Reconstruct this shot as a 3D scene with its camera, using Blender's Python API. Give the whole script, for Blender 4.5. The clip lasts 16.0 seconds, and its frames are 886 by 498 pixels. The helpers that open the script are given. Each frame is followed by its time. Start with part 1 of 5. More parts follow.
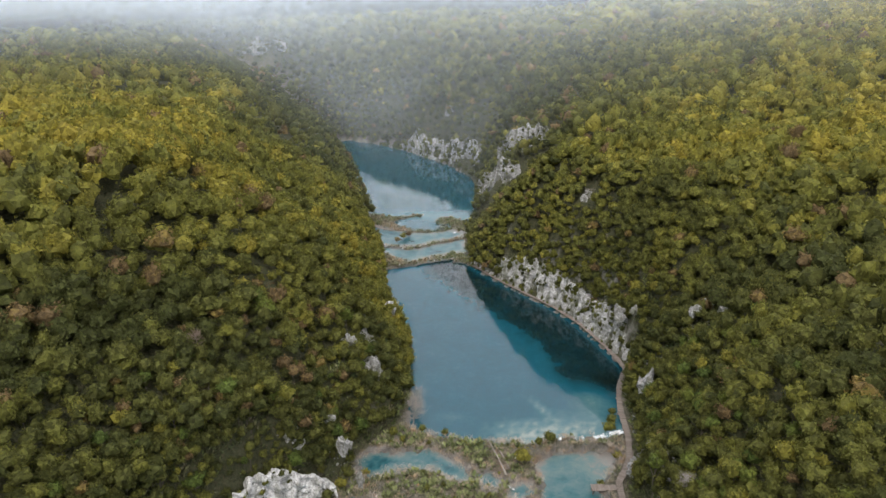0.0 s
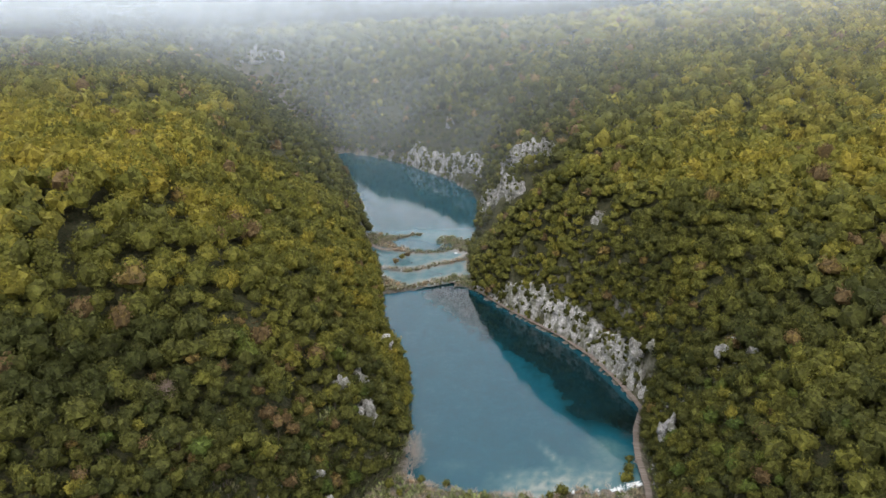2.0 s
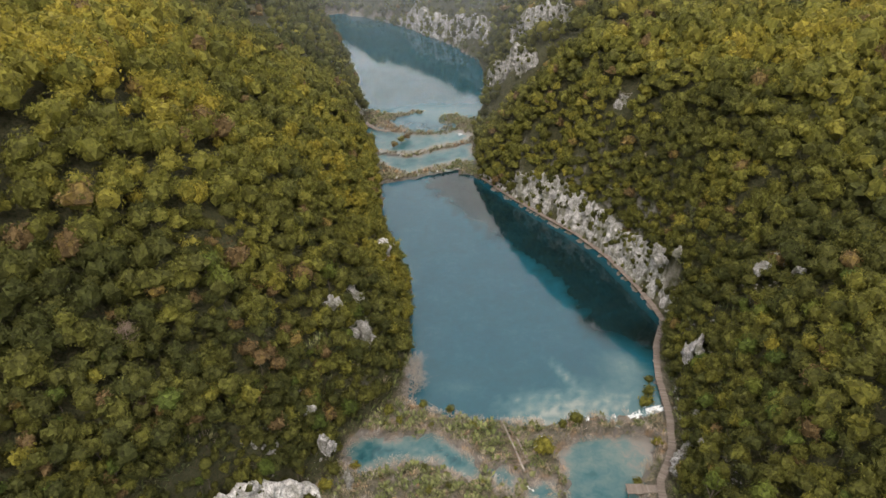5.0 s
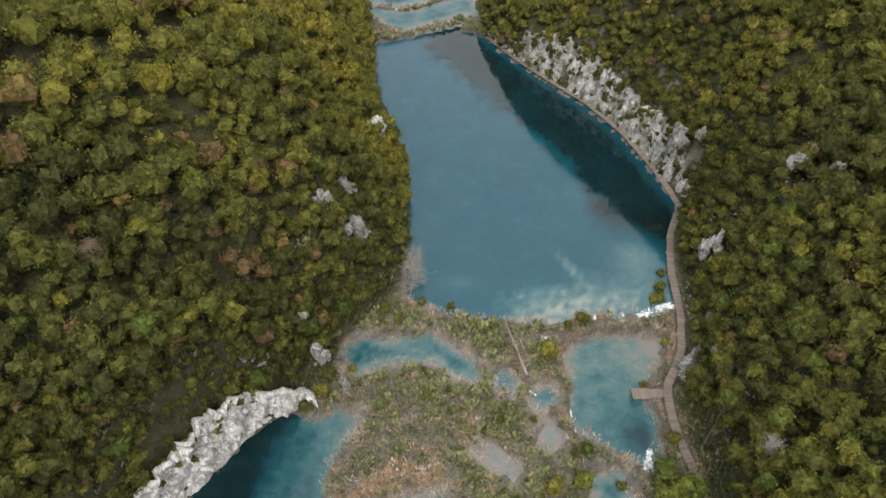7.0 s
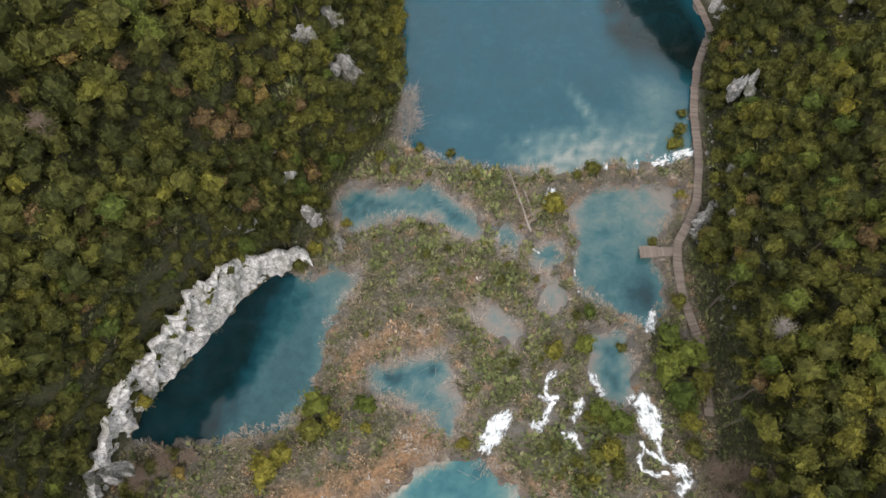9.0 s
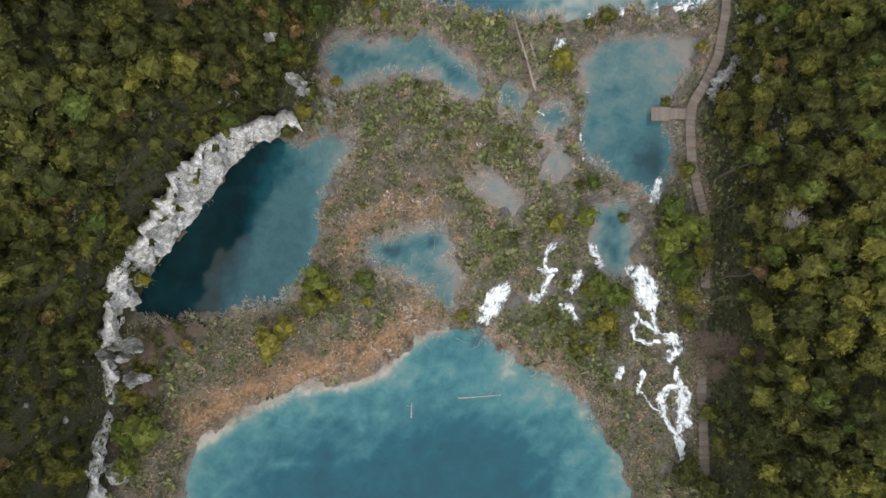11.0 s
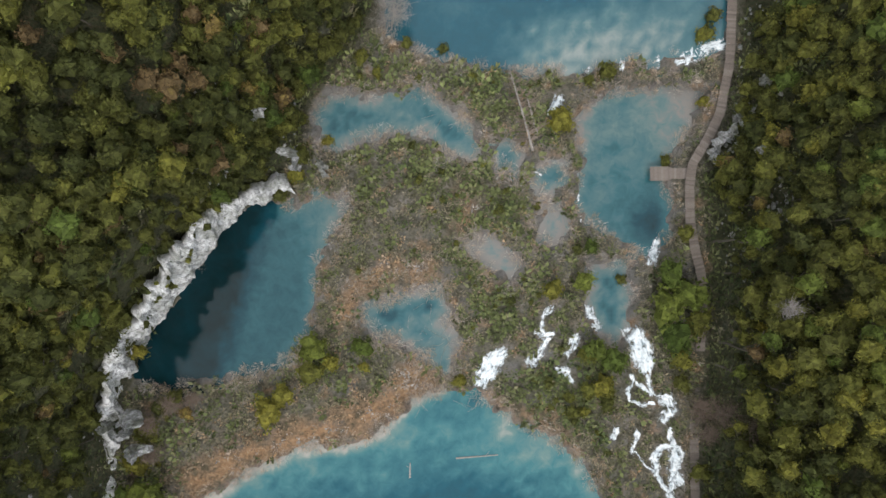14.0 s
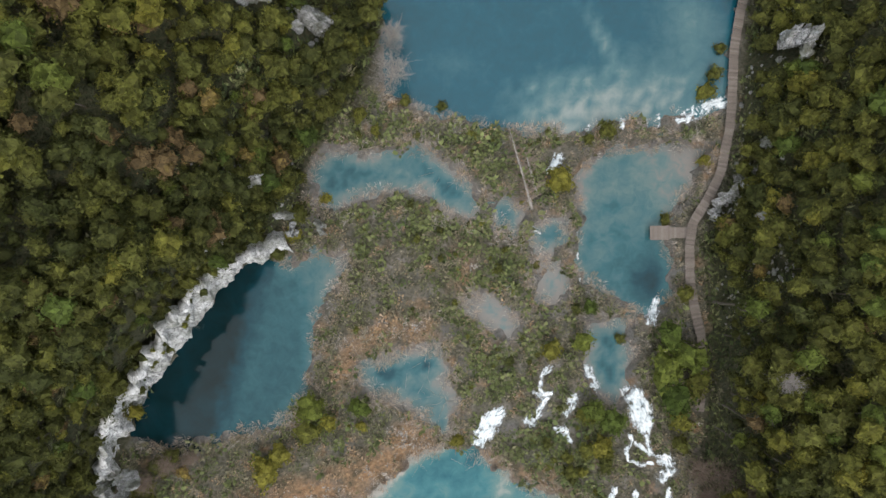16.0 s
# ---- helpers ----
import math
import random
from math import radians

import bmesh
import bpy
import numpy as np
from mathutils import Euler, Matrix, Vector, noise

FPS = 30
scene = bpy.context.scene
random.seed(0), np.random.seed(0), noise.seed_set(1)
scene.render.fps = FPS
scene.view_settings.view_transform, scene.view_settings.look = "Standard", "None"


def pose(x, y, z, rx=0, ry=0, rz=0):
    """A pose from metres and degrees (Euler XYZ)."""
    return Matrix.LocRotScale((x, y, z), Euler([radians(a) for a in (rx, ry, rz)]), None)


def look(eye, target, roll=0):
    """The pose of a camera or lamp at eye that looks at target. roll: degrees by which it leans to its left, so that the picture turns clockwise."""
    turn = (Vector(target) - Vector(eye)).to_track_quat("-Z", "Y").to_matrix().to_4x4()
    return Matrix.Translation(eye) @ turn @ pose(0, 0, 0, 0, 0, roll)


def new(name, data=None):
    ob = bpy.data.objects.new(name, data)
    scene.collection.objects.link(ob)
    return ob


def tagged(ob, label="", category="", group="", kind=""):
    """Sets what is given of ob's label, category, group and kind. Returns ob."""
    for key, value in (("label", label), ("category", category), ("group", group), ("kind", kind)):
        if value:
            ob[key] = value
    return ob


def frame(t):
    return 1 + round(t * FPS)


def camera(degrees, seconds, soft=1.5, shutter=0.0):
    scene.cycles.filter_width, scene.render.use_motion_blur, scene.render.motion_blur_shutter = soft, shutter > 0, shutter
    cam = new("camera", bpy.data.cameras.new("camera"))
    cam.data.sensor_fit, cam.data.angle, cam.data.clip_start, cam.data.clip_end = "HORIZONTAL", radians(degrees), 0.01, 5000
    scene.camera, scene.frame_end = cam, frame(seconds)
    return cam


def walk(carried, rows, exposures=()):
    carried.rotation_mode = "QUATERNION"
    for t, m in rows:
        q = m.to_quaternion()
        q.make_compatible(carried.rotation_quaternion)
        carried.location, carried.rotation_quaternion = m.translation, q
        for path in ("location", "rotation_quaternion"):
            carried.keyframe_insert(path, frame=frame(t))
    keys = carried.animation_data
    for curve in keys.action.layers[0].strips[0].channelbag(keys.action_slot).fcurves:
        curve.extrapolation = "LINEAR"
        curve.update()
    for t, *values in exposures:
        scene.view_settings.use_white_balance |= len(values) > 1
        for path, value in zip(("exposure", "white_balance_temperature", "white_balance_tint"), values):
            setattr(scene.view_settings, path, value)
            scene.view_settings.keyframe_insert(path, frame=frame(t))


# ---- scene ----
cam = camera(65.8, 16.0)
PATH = [
    (0, 1.02, -0.07, 132.88, 68.34, 0.27, -0.01),
    (0.5, 0.93, 5.00, 132.90, 68.49, 0.25, 0.02),
    (1, 0.86, 10.05, 132.91, 68.65, 0.37, -0.04),
    (1.5, 0.82, 15.10, 132.93, 68.82, 0.23, 0.05),
    (2, 0.82, 20.13, 132.96, 68.93, 0.27, 0.03),
    (2.5, 0.84, 25.12, 132.98, 69.00, 0.24, 0.03),
    (3, 0.85, 30.05, 133.00, 68.89, 0.18, 0.09),
    (3.5, 0.84, 34.93, 133.02, 66.49, 0.30, 0.10),
    (4, 0.88, 39.78, 133.10, 63.34, 0.49, 0.07),
    (6.3, 1.42, 62.52, 134.04, 48.83, 0.69, 0.29),
    (6.5, 1.48, 64.50, 134.08, 47.49, 0.71, 0.27),
    (7, 1.72, 69.48, 134.20, 43.89, 0.85, 0.28),
    (7.5, 2.00, 74.47, 134.37, 40.29, 0.98, 0.30),
    (8, 2.28, 79.65, 134.49, 35.69, 1.08, 0.35),
    (8.5, 2.47, 84.92, 134.58, 30.65, 1.13, 0.35),
    (9, 2.49, 90.27, 134.57, 25.27, 1.12, 0.37),
    (9.5, 2.31, 95.53, 134.55, 19.84, 1.04, 0.32),
    (10, 2.04, 100.85, 134.50, 14.66, 0.92, 0.30),
    (10.2, 1.91, 102.88, 134.52, 12.78, 0.86, 0.27),
    (12.3, 0.50, 122.92, 135.38, 1.06, 0.29, -0.66),
    (12.5, 0.42, 124.68, 135.41, 1.02, 0.22, -0.64),
    (13, 0.39, 128.74, 135.50, 1.00, 0.10, -0.64),
    (13.5, 0.50, 132.54, 135.52, 0.96, 0.05, -0.67),
    (14, 0.68, 136.15, 135.46, 0.95, 0.03, -0.64),
    (14.5, 0.88, 139.54, 135.32, 0.90, 0.06, -0.59),
    (15, 1.07, 142.73, 135.16, 0.85, 0.09, -0.56),
    (15.5, 1.24, 145.73, 134.99, 0.84, 0.15, -0.56),
    (16, 1.39, 148.58, 134.87, 0.59, 0.14, -0.46),
]
walk(cam, [(t, pose(x, y, z, rx, ry, rz)) for t, x, y, z, rx, ry, rz in PATH], [(0.0, 0.07, 6750, 12), (3.0, 0.02, 6750, 12), (3.5, 0.04, 7100, 14), (4.0, 0.07, 7500, 15), (6.5, 0.15, 7300, 13), (7.0, 0.13, 7000, 12), (9.0, 0.06, 6900, 14), (12.5, -0.08, 6500, 10), (16.0, -0.06, 6500, 10)])

# ---- light ----
SUN_EL, SUN_ROT = radians(55), radians(180)
world = bpy.data.worlds.new("overcast_sky")
scene.world = world
world.use_nodes = True
wn = world.node_tree
wn.nodes.clear()
sky = wn.nodes.new("ShaderNodeTexSky")
sky.sky_type, sky.sun_disc = "NISHITA", False
sky.sun_elevation, sky.sun_rotation = SUN_EL, SUN_ROT
sky.air_density, sky.dust_density, sky.ozone_density = 1.0, 1.0, 1.0
pale = wn.nodes.new("ShaderNodeHueSaturation")
pale.inputs["Saturation"].default_value = 0.45
clear = wn.nodes.new("ShaderNodeBackground")
clear.inputs["Strength"].default_value = 0.05
cloud_deck = wn.nodes.new("ShaderNodeBackground")
cloud_deck.inputs["Color"].default_value = (0.93, 0.975, 1.02, 1)
deck_place, deck_up = wn.nodes.new("ShaderNodeTexCoord"), wn.nodes.new("ShaderNodeSeparateXYZ")
deck_grade = wn.nodes.new("ShaderNodeMapRange")
deck_grade.inputs["From Min"].default_value, deck_grade.inputs["From Max"].default_value = 0.0, 1.0
deck_grade.inputs["To Min"].default_value, deck_grade.inputs["To Max"].default_value = 0.98, 1.66
wn.links.new(deck_place.outputs["Generated"], deck_up.inputs[0])
wn.links.new(deck_up.outputs["Z"], deck_grade.inputs["Value"])
wn.links.new(deck_grade.outputs["Result"], cloud_deck.inputs["Strength"])
both = wn.nodes.new("ShaderNodeAddShader")
wout = wn.nodes.new("ShaderNodeOutputWorld")
wn.links.new(sky.outputs[0], pale.inputs["Color"])
wn.links.new(pale.outputs[0], clear.inputs["Color"])
wn.links.new(clear.outputs[0], both.inputs[0])
wn.links.new(cloud_deck.outputs[0], both.inputs[1])
wn.links.new(both.outputs[0], wout.inputs["Surface"])

sun = new("sun", bpy.data.lights.new("sun", "SUN"))
sun.data.energy, sun.data.angle, sun.data.color = 1.6, radians(20), (1.0, 0.95, 0.88)
sun.matrix_world = look((0, 0, 0), (-math.sin(SUN_ROT) * math.cos(SUN_EL), -math.cos(SUN_ROT) * math.cos(SUN_EL), -math.sin(SUN_EL)))


# ---- materials ----
class Nodes:
    """A small builder for node materials."""

    def __init__(self, name):
        self.mat = bpy.data.materials.new(name)
        self.mat.use_nodes = True
        self.tree = self.mat.node_tree
        self.tree.nodes.clear()
        self.out = self.add("ShaderNodeOutputMaterial")
        self.bsdf = self.add("ShaderNodeBsdfPrincipled")
        self.link(self.bsdf.outputs[0], self.out.inputs["Surface"])

    def add(self, kind):
        return self.tree.nodes.new(kind)

    def link(self, a, b):
        self.tree.links.new(a, b)

    def put(self, socket, v):
        if hasattr(v, "links"):
            self.link(v, socket)
        else:
            socket.default_value = v

    def place(self):
        return self.add("ShaderNodeNewGeometry").outputs["Position"]

    def noise(self, scale, detail=4.0, rough=0.6, vec=None, distort=0.0):
        n = self.add("ShaderNodeTexNoise")
        n.inputs["Scale"].default_value, n.inputs["Detail"].default_value = scale, detail
        n.inputs["Roughness"].default_value, n.inputs["Distortion"].default_value = rough, distort
        self.link(vec if vec else self.place(), n.inputs["Vector"])
        return n.outputs["Fac"]

    def ramp(self, fac, stops):
        r = self.add("ShaderNodeValToRGB")
        els = r.color_ramp.elements
        while len(els) < len(stops):
            els.new(0.5)
        for e, (p, c) in zip(els, stops):
            e.position, e.color = p, (*c, 1) if len(c) == 3 else c
        self.put(r.inputs["Fac"], fac)
        return r.outputs["Color"]

    def math(self, op, a, b=0.0, clamp=False):
        m = self.add("ShaderNodeMath")
        m.operation, m.use_clamp = op, clamp
        self.put(m.inputs[0], a)
        self.put(m.inputs[1], b)
        return m.outputs[0]

    def mix(self, fac, a, b, kind="MIX"):
        m = self.add("ShaderNodeMix")
        m.data_type, m.blend_type = "RGBA", kind
        self.put(m.inputs["Factor"], fac)
        self.put(m.inputs[6], a if hasattr(a, "links") else (*a, 1))
        self.put(m.inputs[7], b if hasattr(b, "links") else (*b, 1))
        return m.outputs[2]

    def grey(self, v):
        c = self.add("ShaderNodeCombineXYZ")
        for k in range(3):
            self.link(v, c.inputs[k])
        return c.outputs[0]

    def attr(self, name):
        a = self.add("ShaderNodeAttribute")
        a.attribute_name = name
        return a.outputs["Fac"]

    def bump(self, height, strength, distance=0.1):
        b = self.add("ShaderNodeBump")
        b.inputs["Strength"].default_value, b.inputs["Distance"].default_value = strength, distance
        self.link(height, b.inputs["Height"])
        self.link(b.outputs[0], self.bsdf.inputs["Normal"])

    def set(self, color=None, rough=None, **more):
        if color is not None:
            self.put(self.bsdf.inputs["Base Color"], color if hasattr(color, "links") else (*color, 1))
        if rough is not None:
            self.put(self.bsdf.inputs["Roughness"], rough)
        for k, v in more.items():
            self.put(self.bsdf.inputs[k.replace("_", " ")], v)
        return self.mat


LEAF = [(0.0, (0.047, 0.058, 0.017)), (0.22, (0.103, 0.108, 0.027)), (0.45, (0.168, 0.168, 0.034)),
        (0.68, (0.262, 0.230, 0.039)), (0.87, (0.40, 0.31, 0.046)), (1.0, (0.180, 0.124, 0.058))]


FRESH = [(0.0, (0.070, 0.104, 0.022)), (0.5, (0.106, 0.142, 0.029)), (1.0, (0.165, 0.186, 0.036))]


def leaf_material(name, low=None, high=1.0, stops=LEAF):
    n = Nodes(name)
    tint = n.attr("tint")
    if low is not None:
        tint = n.math("ADD", n.math("MULTIPLY", n.add("ShaderNodeObjectInfo").outputs["Random"], high - low), low)
    small = n.noise(0.55, 3.0)
    tuft = n.add("ShaderNodeNewGeometry").outputs["Random Per Island"]
    fac = n.math("ADD", n.math("MULTIPLY", tint, 0.84), n.math("MULTIPLY", small, 0.16))
    col = n.ramp(fac, stops)
    col = n.mix(1.0, col, n.grey(n.math("ADD", n.math("MULTIPLY", tuft, 0.86), 0.5)), "MULTIPLY")
    clump = n.noise(1.2, 3.0, 0.7)
    col = n.mix(1.0, col, n.grey(n.math("ADD", n.math("MULTIPLY", clump, 1.7), 0.12)), "MULTIPLY")
    n.bump(clump, 0.8, 0.7)
    n.set(col, 0.75)
    n.bsdf.inputs["Specular IOR Level"].default_value = 0.25
    glow_through = n.add("ShaderNodeBsdfTranslucent")
    n.link(col, glow_through.inputs["Color"])
    leaf_mix = n.add("ShaderNodeMixShader")
    leaf_mix.inputs[0].default_value = 0.4
    n.link(n.bsdf.outputs[0], leaf_mix.inputs[1])
    n.link(glow_through.outputs[0], leaf_mix.inputs[2])
    n.link(leaf_mix.outputs[0], n.out.inputs["Surface"])
    return n.mat


LEAVES = {"green": leaf_material("leaves_green", 0.05, 0.35), "olive": leaf_material("leaves_olive", 0.35, 0.6),
          "yellow": leaf_material("leaves_yellow", 0.52, 0.7), "russet": leaf_material("leaves_russet", 1.04, 1.16), "fresh": leaf_material("leaves_fresh_green", 0.0, 1.0, FRESH)}
M_WOODS = leaf_material("leaves_woods")


def bark_material():
    n = Nodes("bark")
    g = n.noise(6.0, 5.0)
    n.bump(g, 0.6, 0.05)
    return n.set(n.ramp(g, [(0.3, (0.05, 0.04, 0.03)), (0.7, (0.16, 0.14, 0.11))]), 0.9)


def dead_material():
    n = Nodes("dead_wood")
    g = n.noise(3.0, 5.0)
    return n.set(n.ramp(g, [(0.3, (0.16, 0.14, 0.12)), (0.7, (0.36, 0.33, 0.30))]), 0.9)


def rock_material(name="limestone", streaks=0.0, speck=0.6, rough=1.0, moss=0.8, pale=1.0, joints=0.6):
    n = Nodes(name)
    big, fine, crack = n.noise(0.16, 4.0, 0.6), n.noise(1.1, 7.0, 0.7), n.noise(0.5, 6.0, 0.65, None, 1.5)
    col = n.ramp(big, [(0.3, (0.46 * pale, 0.45 * pale, 0.45 * pale)), (0.6, (0.64 * pale, 0.635 * pale, 0.635 * pale))])
    col = n.mix(n.ramp(crack, [(0.44, (0, 0, 0)), (0.5, (1, 1, 1)), (0.54, (0, 0, 0))]), col, (0.24, 0.235, 0.23))
    col = n.mix(n.ramp(fine, [(0.36, (speck, speck, speck)), (0.46, (0, 0, 0))]), col, (0.19, 0.185, 0.17))
    col = n.mix(n.ramp(n.noise(0.35, 5.0, 0.7), [(0.56, (0, 0, 0)), (0.68, (moss, moss, moss))]), col, (0.09, 0.095, 0.04))
    web = n.add("ShaderNodeTexVoronoi")
    web.feature = "DISTANCE_TO_EDGE"
    web.inputs["Scale"].default_value = 0.55
    warp = n.add("ShaderNodeVectorMath")
    warp.operation = "MULTIPLY_ADD"
    warp.inputs[1].default_value = (1.6, 1.6, 1.6)
    soft_noise = n.add("ShaderNodeTexNoise")
    soft_noise.inputs["Scale"].default_value, soft_noise.inputs["Detail"].default_value = 0.9, 5.0
    n.link(n.place(), soft_noise.inputs["Vector"])
    n.link(soft_noise.outputs["Color"], warp.inputs[0])
    n.link(n.place(), warp.inputs[2])
    n.link(warp.outputs[0], web.inputs["Vector"])
    col = n.mix(n.ramp(web.outputs["Distance"], [(0.0, (joints, joints, joints)), (0.07, (0, 0, 0))]), col, (0.15, 0.145, 0.13))
    if streaks:
        tall = n.add("ShaderNodeMapping")
        tall.inputs["Scale"].default_value = (0.42, 0.42, 0.07)
        n.link(n.place(), tall.inputs["Vector"])
        run = n.noise(1.0, 5.0, 0.65, tall.outputs[0])
        col = n.mix(n.ramp(run, [(0.45, (0, 0, 0)), (0.60, (streaks, streaks, streaks))]), col, (0.12, 0.125, 0.085))
    n.bump(n.math("ADD", fine, n.math("MULTIPLY", web.outputs["Distance"], 2.5 * joints)), rough, 0.6)
    return n.set(col, 0.9)


def ground_material():
    n = Nodes("ground_cover")
    rock, marsh, silt, rust = n.attr("rock"), n.attr("marsh"), n.attr("silt"), n.attr("rust")
    big, fine, mid = n.noise(0.08, 4.0), n.noise(1.4, 6.0, 0.7), n.noise(0.35, 5.0, 0.65)
    soil = n.ramp(fine, [(0.3, (0.028, 0.034, 0.014)), (0.5, (0.062, 0.066, 0.027)), (0.62, (0.088, 0.078, 0.040)), (0.8, (0.125, 0.10, 0.062))])
    stone = n.ramp(fine, [(0.3, (0.16, 0.15, 0.135)), (0.5, (0.36, 0.345, 0.32)), (0.75, (0.50, 0.485, 0.46))])
    stone = n.mix(n.ramp(mid, [(0.5, (0, 0, 0)), (0.62, (1, 1, 1))]), stone, (0.06, 0.065, 0.03))
    reed = n.ramp(mid, [(0.30, (0.062, 0.062, 0.038)), (0.45, (0.125, 0.114, 0.084)), (0.58, (0.19, 0.166, 0.132)), (0.72, (0.29, 0.268, 0.245))])
    reed = n.mix(n.ramp(fine, [(0.35, (0.6, 0.6, 0.6)), (0.52, (0, 0, 0))]), reed, (0.065, 0.068, 0.035))
    col = n.mix(rock, soil, stone)
    col = n.mix(marsh, col, reed)
    mud = n.ramp(mid, [(0.3, (0.125, 0.120, 0.108)), (0.5, (0.19, 0.178, 0.168)), (0.7, (0.24, 0.215, 0.185))])
    col = n.mix(silt, col, mud)
    col = n.mix(n.math("MULTIPLY", rust, n.ramp(mid, [(0.35, (0.2, 0.2, 0.2)), (0.55, (1, 1, 1))]), True), col, n.ramp(fine, [(0.3, (0.22, 0.130, 0.070)), (0.55, (0.41, 0.245, 0.130)), (0.75, (0.50, 0.36, 0.24))]))
    n.bump(n.math("ADD", fine, mid), 1.0, 1.2)
    return n.set(col, 0.95)


LAKE = [(0.0, (0.004, 0.012, 0.012)), (0.12, (0.003, 0.034, 0.050)), (0.35, (0.005, 0.066, 0.094)), (0.6, (0.040, 0.140, 0.155)), (0.8, (0.115, 0.185, 0.175)), (1.0, (0.31, 0.295, 0.26))]
# The near-black end serves cliff shade painted on the pool below it.
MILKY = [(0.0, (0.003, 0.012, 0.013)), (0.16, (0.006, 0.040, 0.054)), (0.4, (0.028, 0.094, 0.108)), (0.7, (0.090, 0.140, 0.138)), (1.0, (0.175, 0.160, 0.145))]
# The near-black end serves the hill reflection painted on the main lake.
DEEP_AND_SHADE = [(0.0, (0.004, 0.010, 0.010)), (0.2, (0.004, 0.040, 0.054)), (0.4, (0.006, 0.064, 0.092)), (0.65, (0.050, 0.120, 0.134)), (1.0, (0.21, 0.24, 0.225))]


def water_material(name, stops, ior=1.34, mottle=1.2):
    n = Nodes(name)
    # Low values also carry shade and reflection painted on the water.
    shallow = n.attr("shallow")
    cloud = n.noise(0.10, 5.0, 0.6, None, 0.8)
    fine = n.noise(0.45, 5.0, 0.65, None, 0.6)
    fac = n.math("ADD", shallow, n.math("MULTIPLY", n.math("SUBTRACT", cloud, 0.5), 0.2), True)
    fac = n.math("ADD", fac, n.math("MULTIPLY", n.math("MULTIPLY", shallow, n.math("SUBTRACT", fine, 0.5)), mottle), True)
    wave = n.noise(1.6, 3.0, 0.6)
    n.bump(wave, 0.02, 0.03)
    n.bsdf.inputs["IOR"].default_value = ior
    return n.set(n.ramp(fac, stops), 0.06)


M_BARK, M_DEAD, M_ROCK, M_GROUND, M_WATER = bark_material(), dead_material(), rock_material(), ground_material(), water_material("lake_water", LAKE, 1.33, 0.7)
M_STREAKED = rock_material("streaked_limestone", 0.9, 0.6, 1.0, 0.8, 0.85)
M_FACE = rock_material("streaked_pale_limestone", 0.85, 0.45, 0.8, 0.6, 0.88)
M_SLAB = rock_material("pale_slab_limestone", 0.55, 0.3, 0.45, 0.35, 1.15, 0.12)
M_OUTCROP = rock_material("weathered_limestone", 0.8, 0.65, 1.0, 0.8, 0.8)
M_POOL = water_material("milky_pool_water", MILKY)
M_DEEP_AND_SHADE = water_material("deep_and_shade_lake_water", DEEP_AND_SHADE, 1.44, 0.5)

# ---- plan ----
EDGE_LEFT = [(-90, -700), (-70, -200), (-64, 60), (-66, 90), (-63, 110), (-53, 128), (-44, 141), (-36, 149), (-28, 158), (-25, 168), (-15, 181), (-10, 195),
             (-11, 217), (-12, 238), (-18, 248), (-24, 275), (-28, 307), (-38, 370), (-48, 413), (-53, 440), (-72, 513), (-96, 574), (-150, 660), (-215, 850), (-300, 980), (-460, 1060), (-900, 1120)]
EDGE_RIGHT = [(60, -700), (56, -200), (52, 60), (51, 90), (52, 110), (53, 135), (52, 150), (58, 165), (60, 180), (62, 200), (67, 216), (62, 231), (55.5, 249), (47, 265),
              (36, 279), (25, 294), (14, 311), (13, 330), (14, 375), (20, 400), (22, 440), (19, 470), (2, 505), (-28, 546), (-48, 568), (-79, 588), (-125, 680), (-180, 860), (-250, 1040), (-420, 1160), (-900, 1200)]
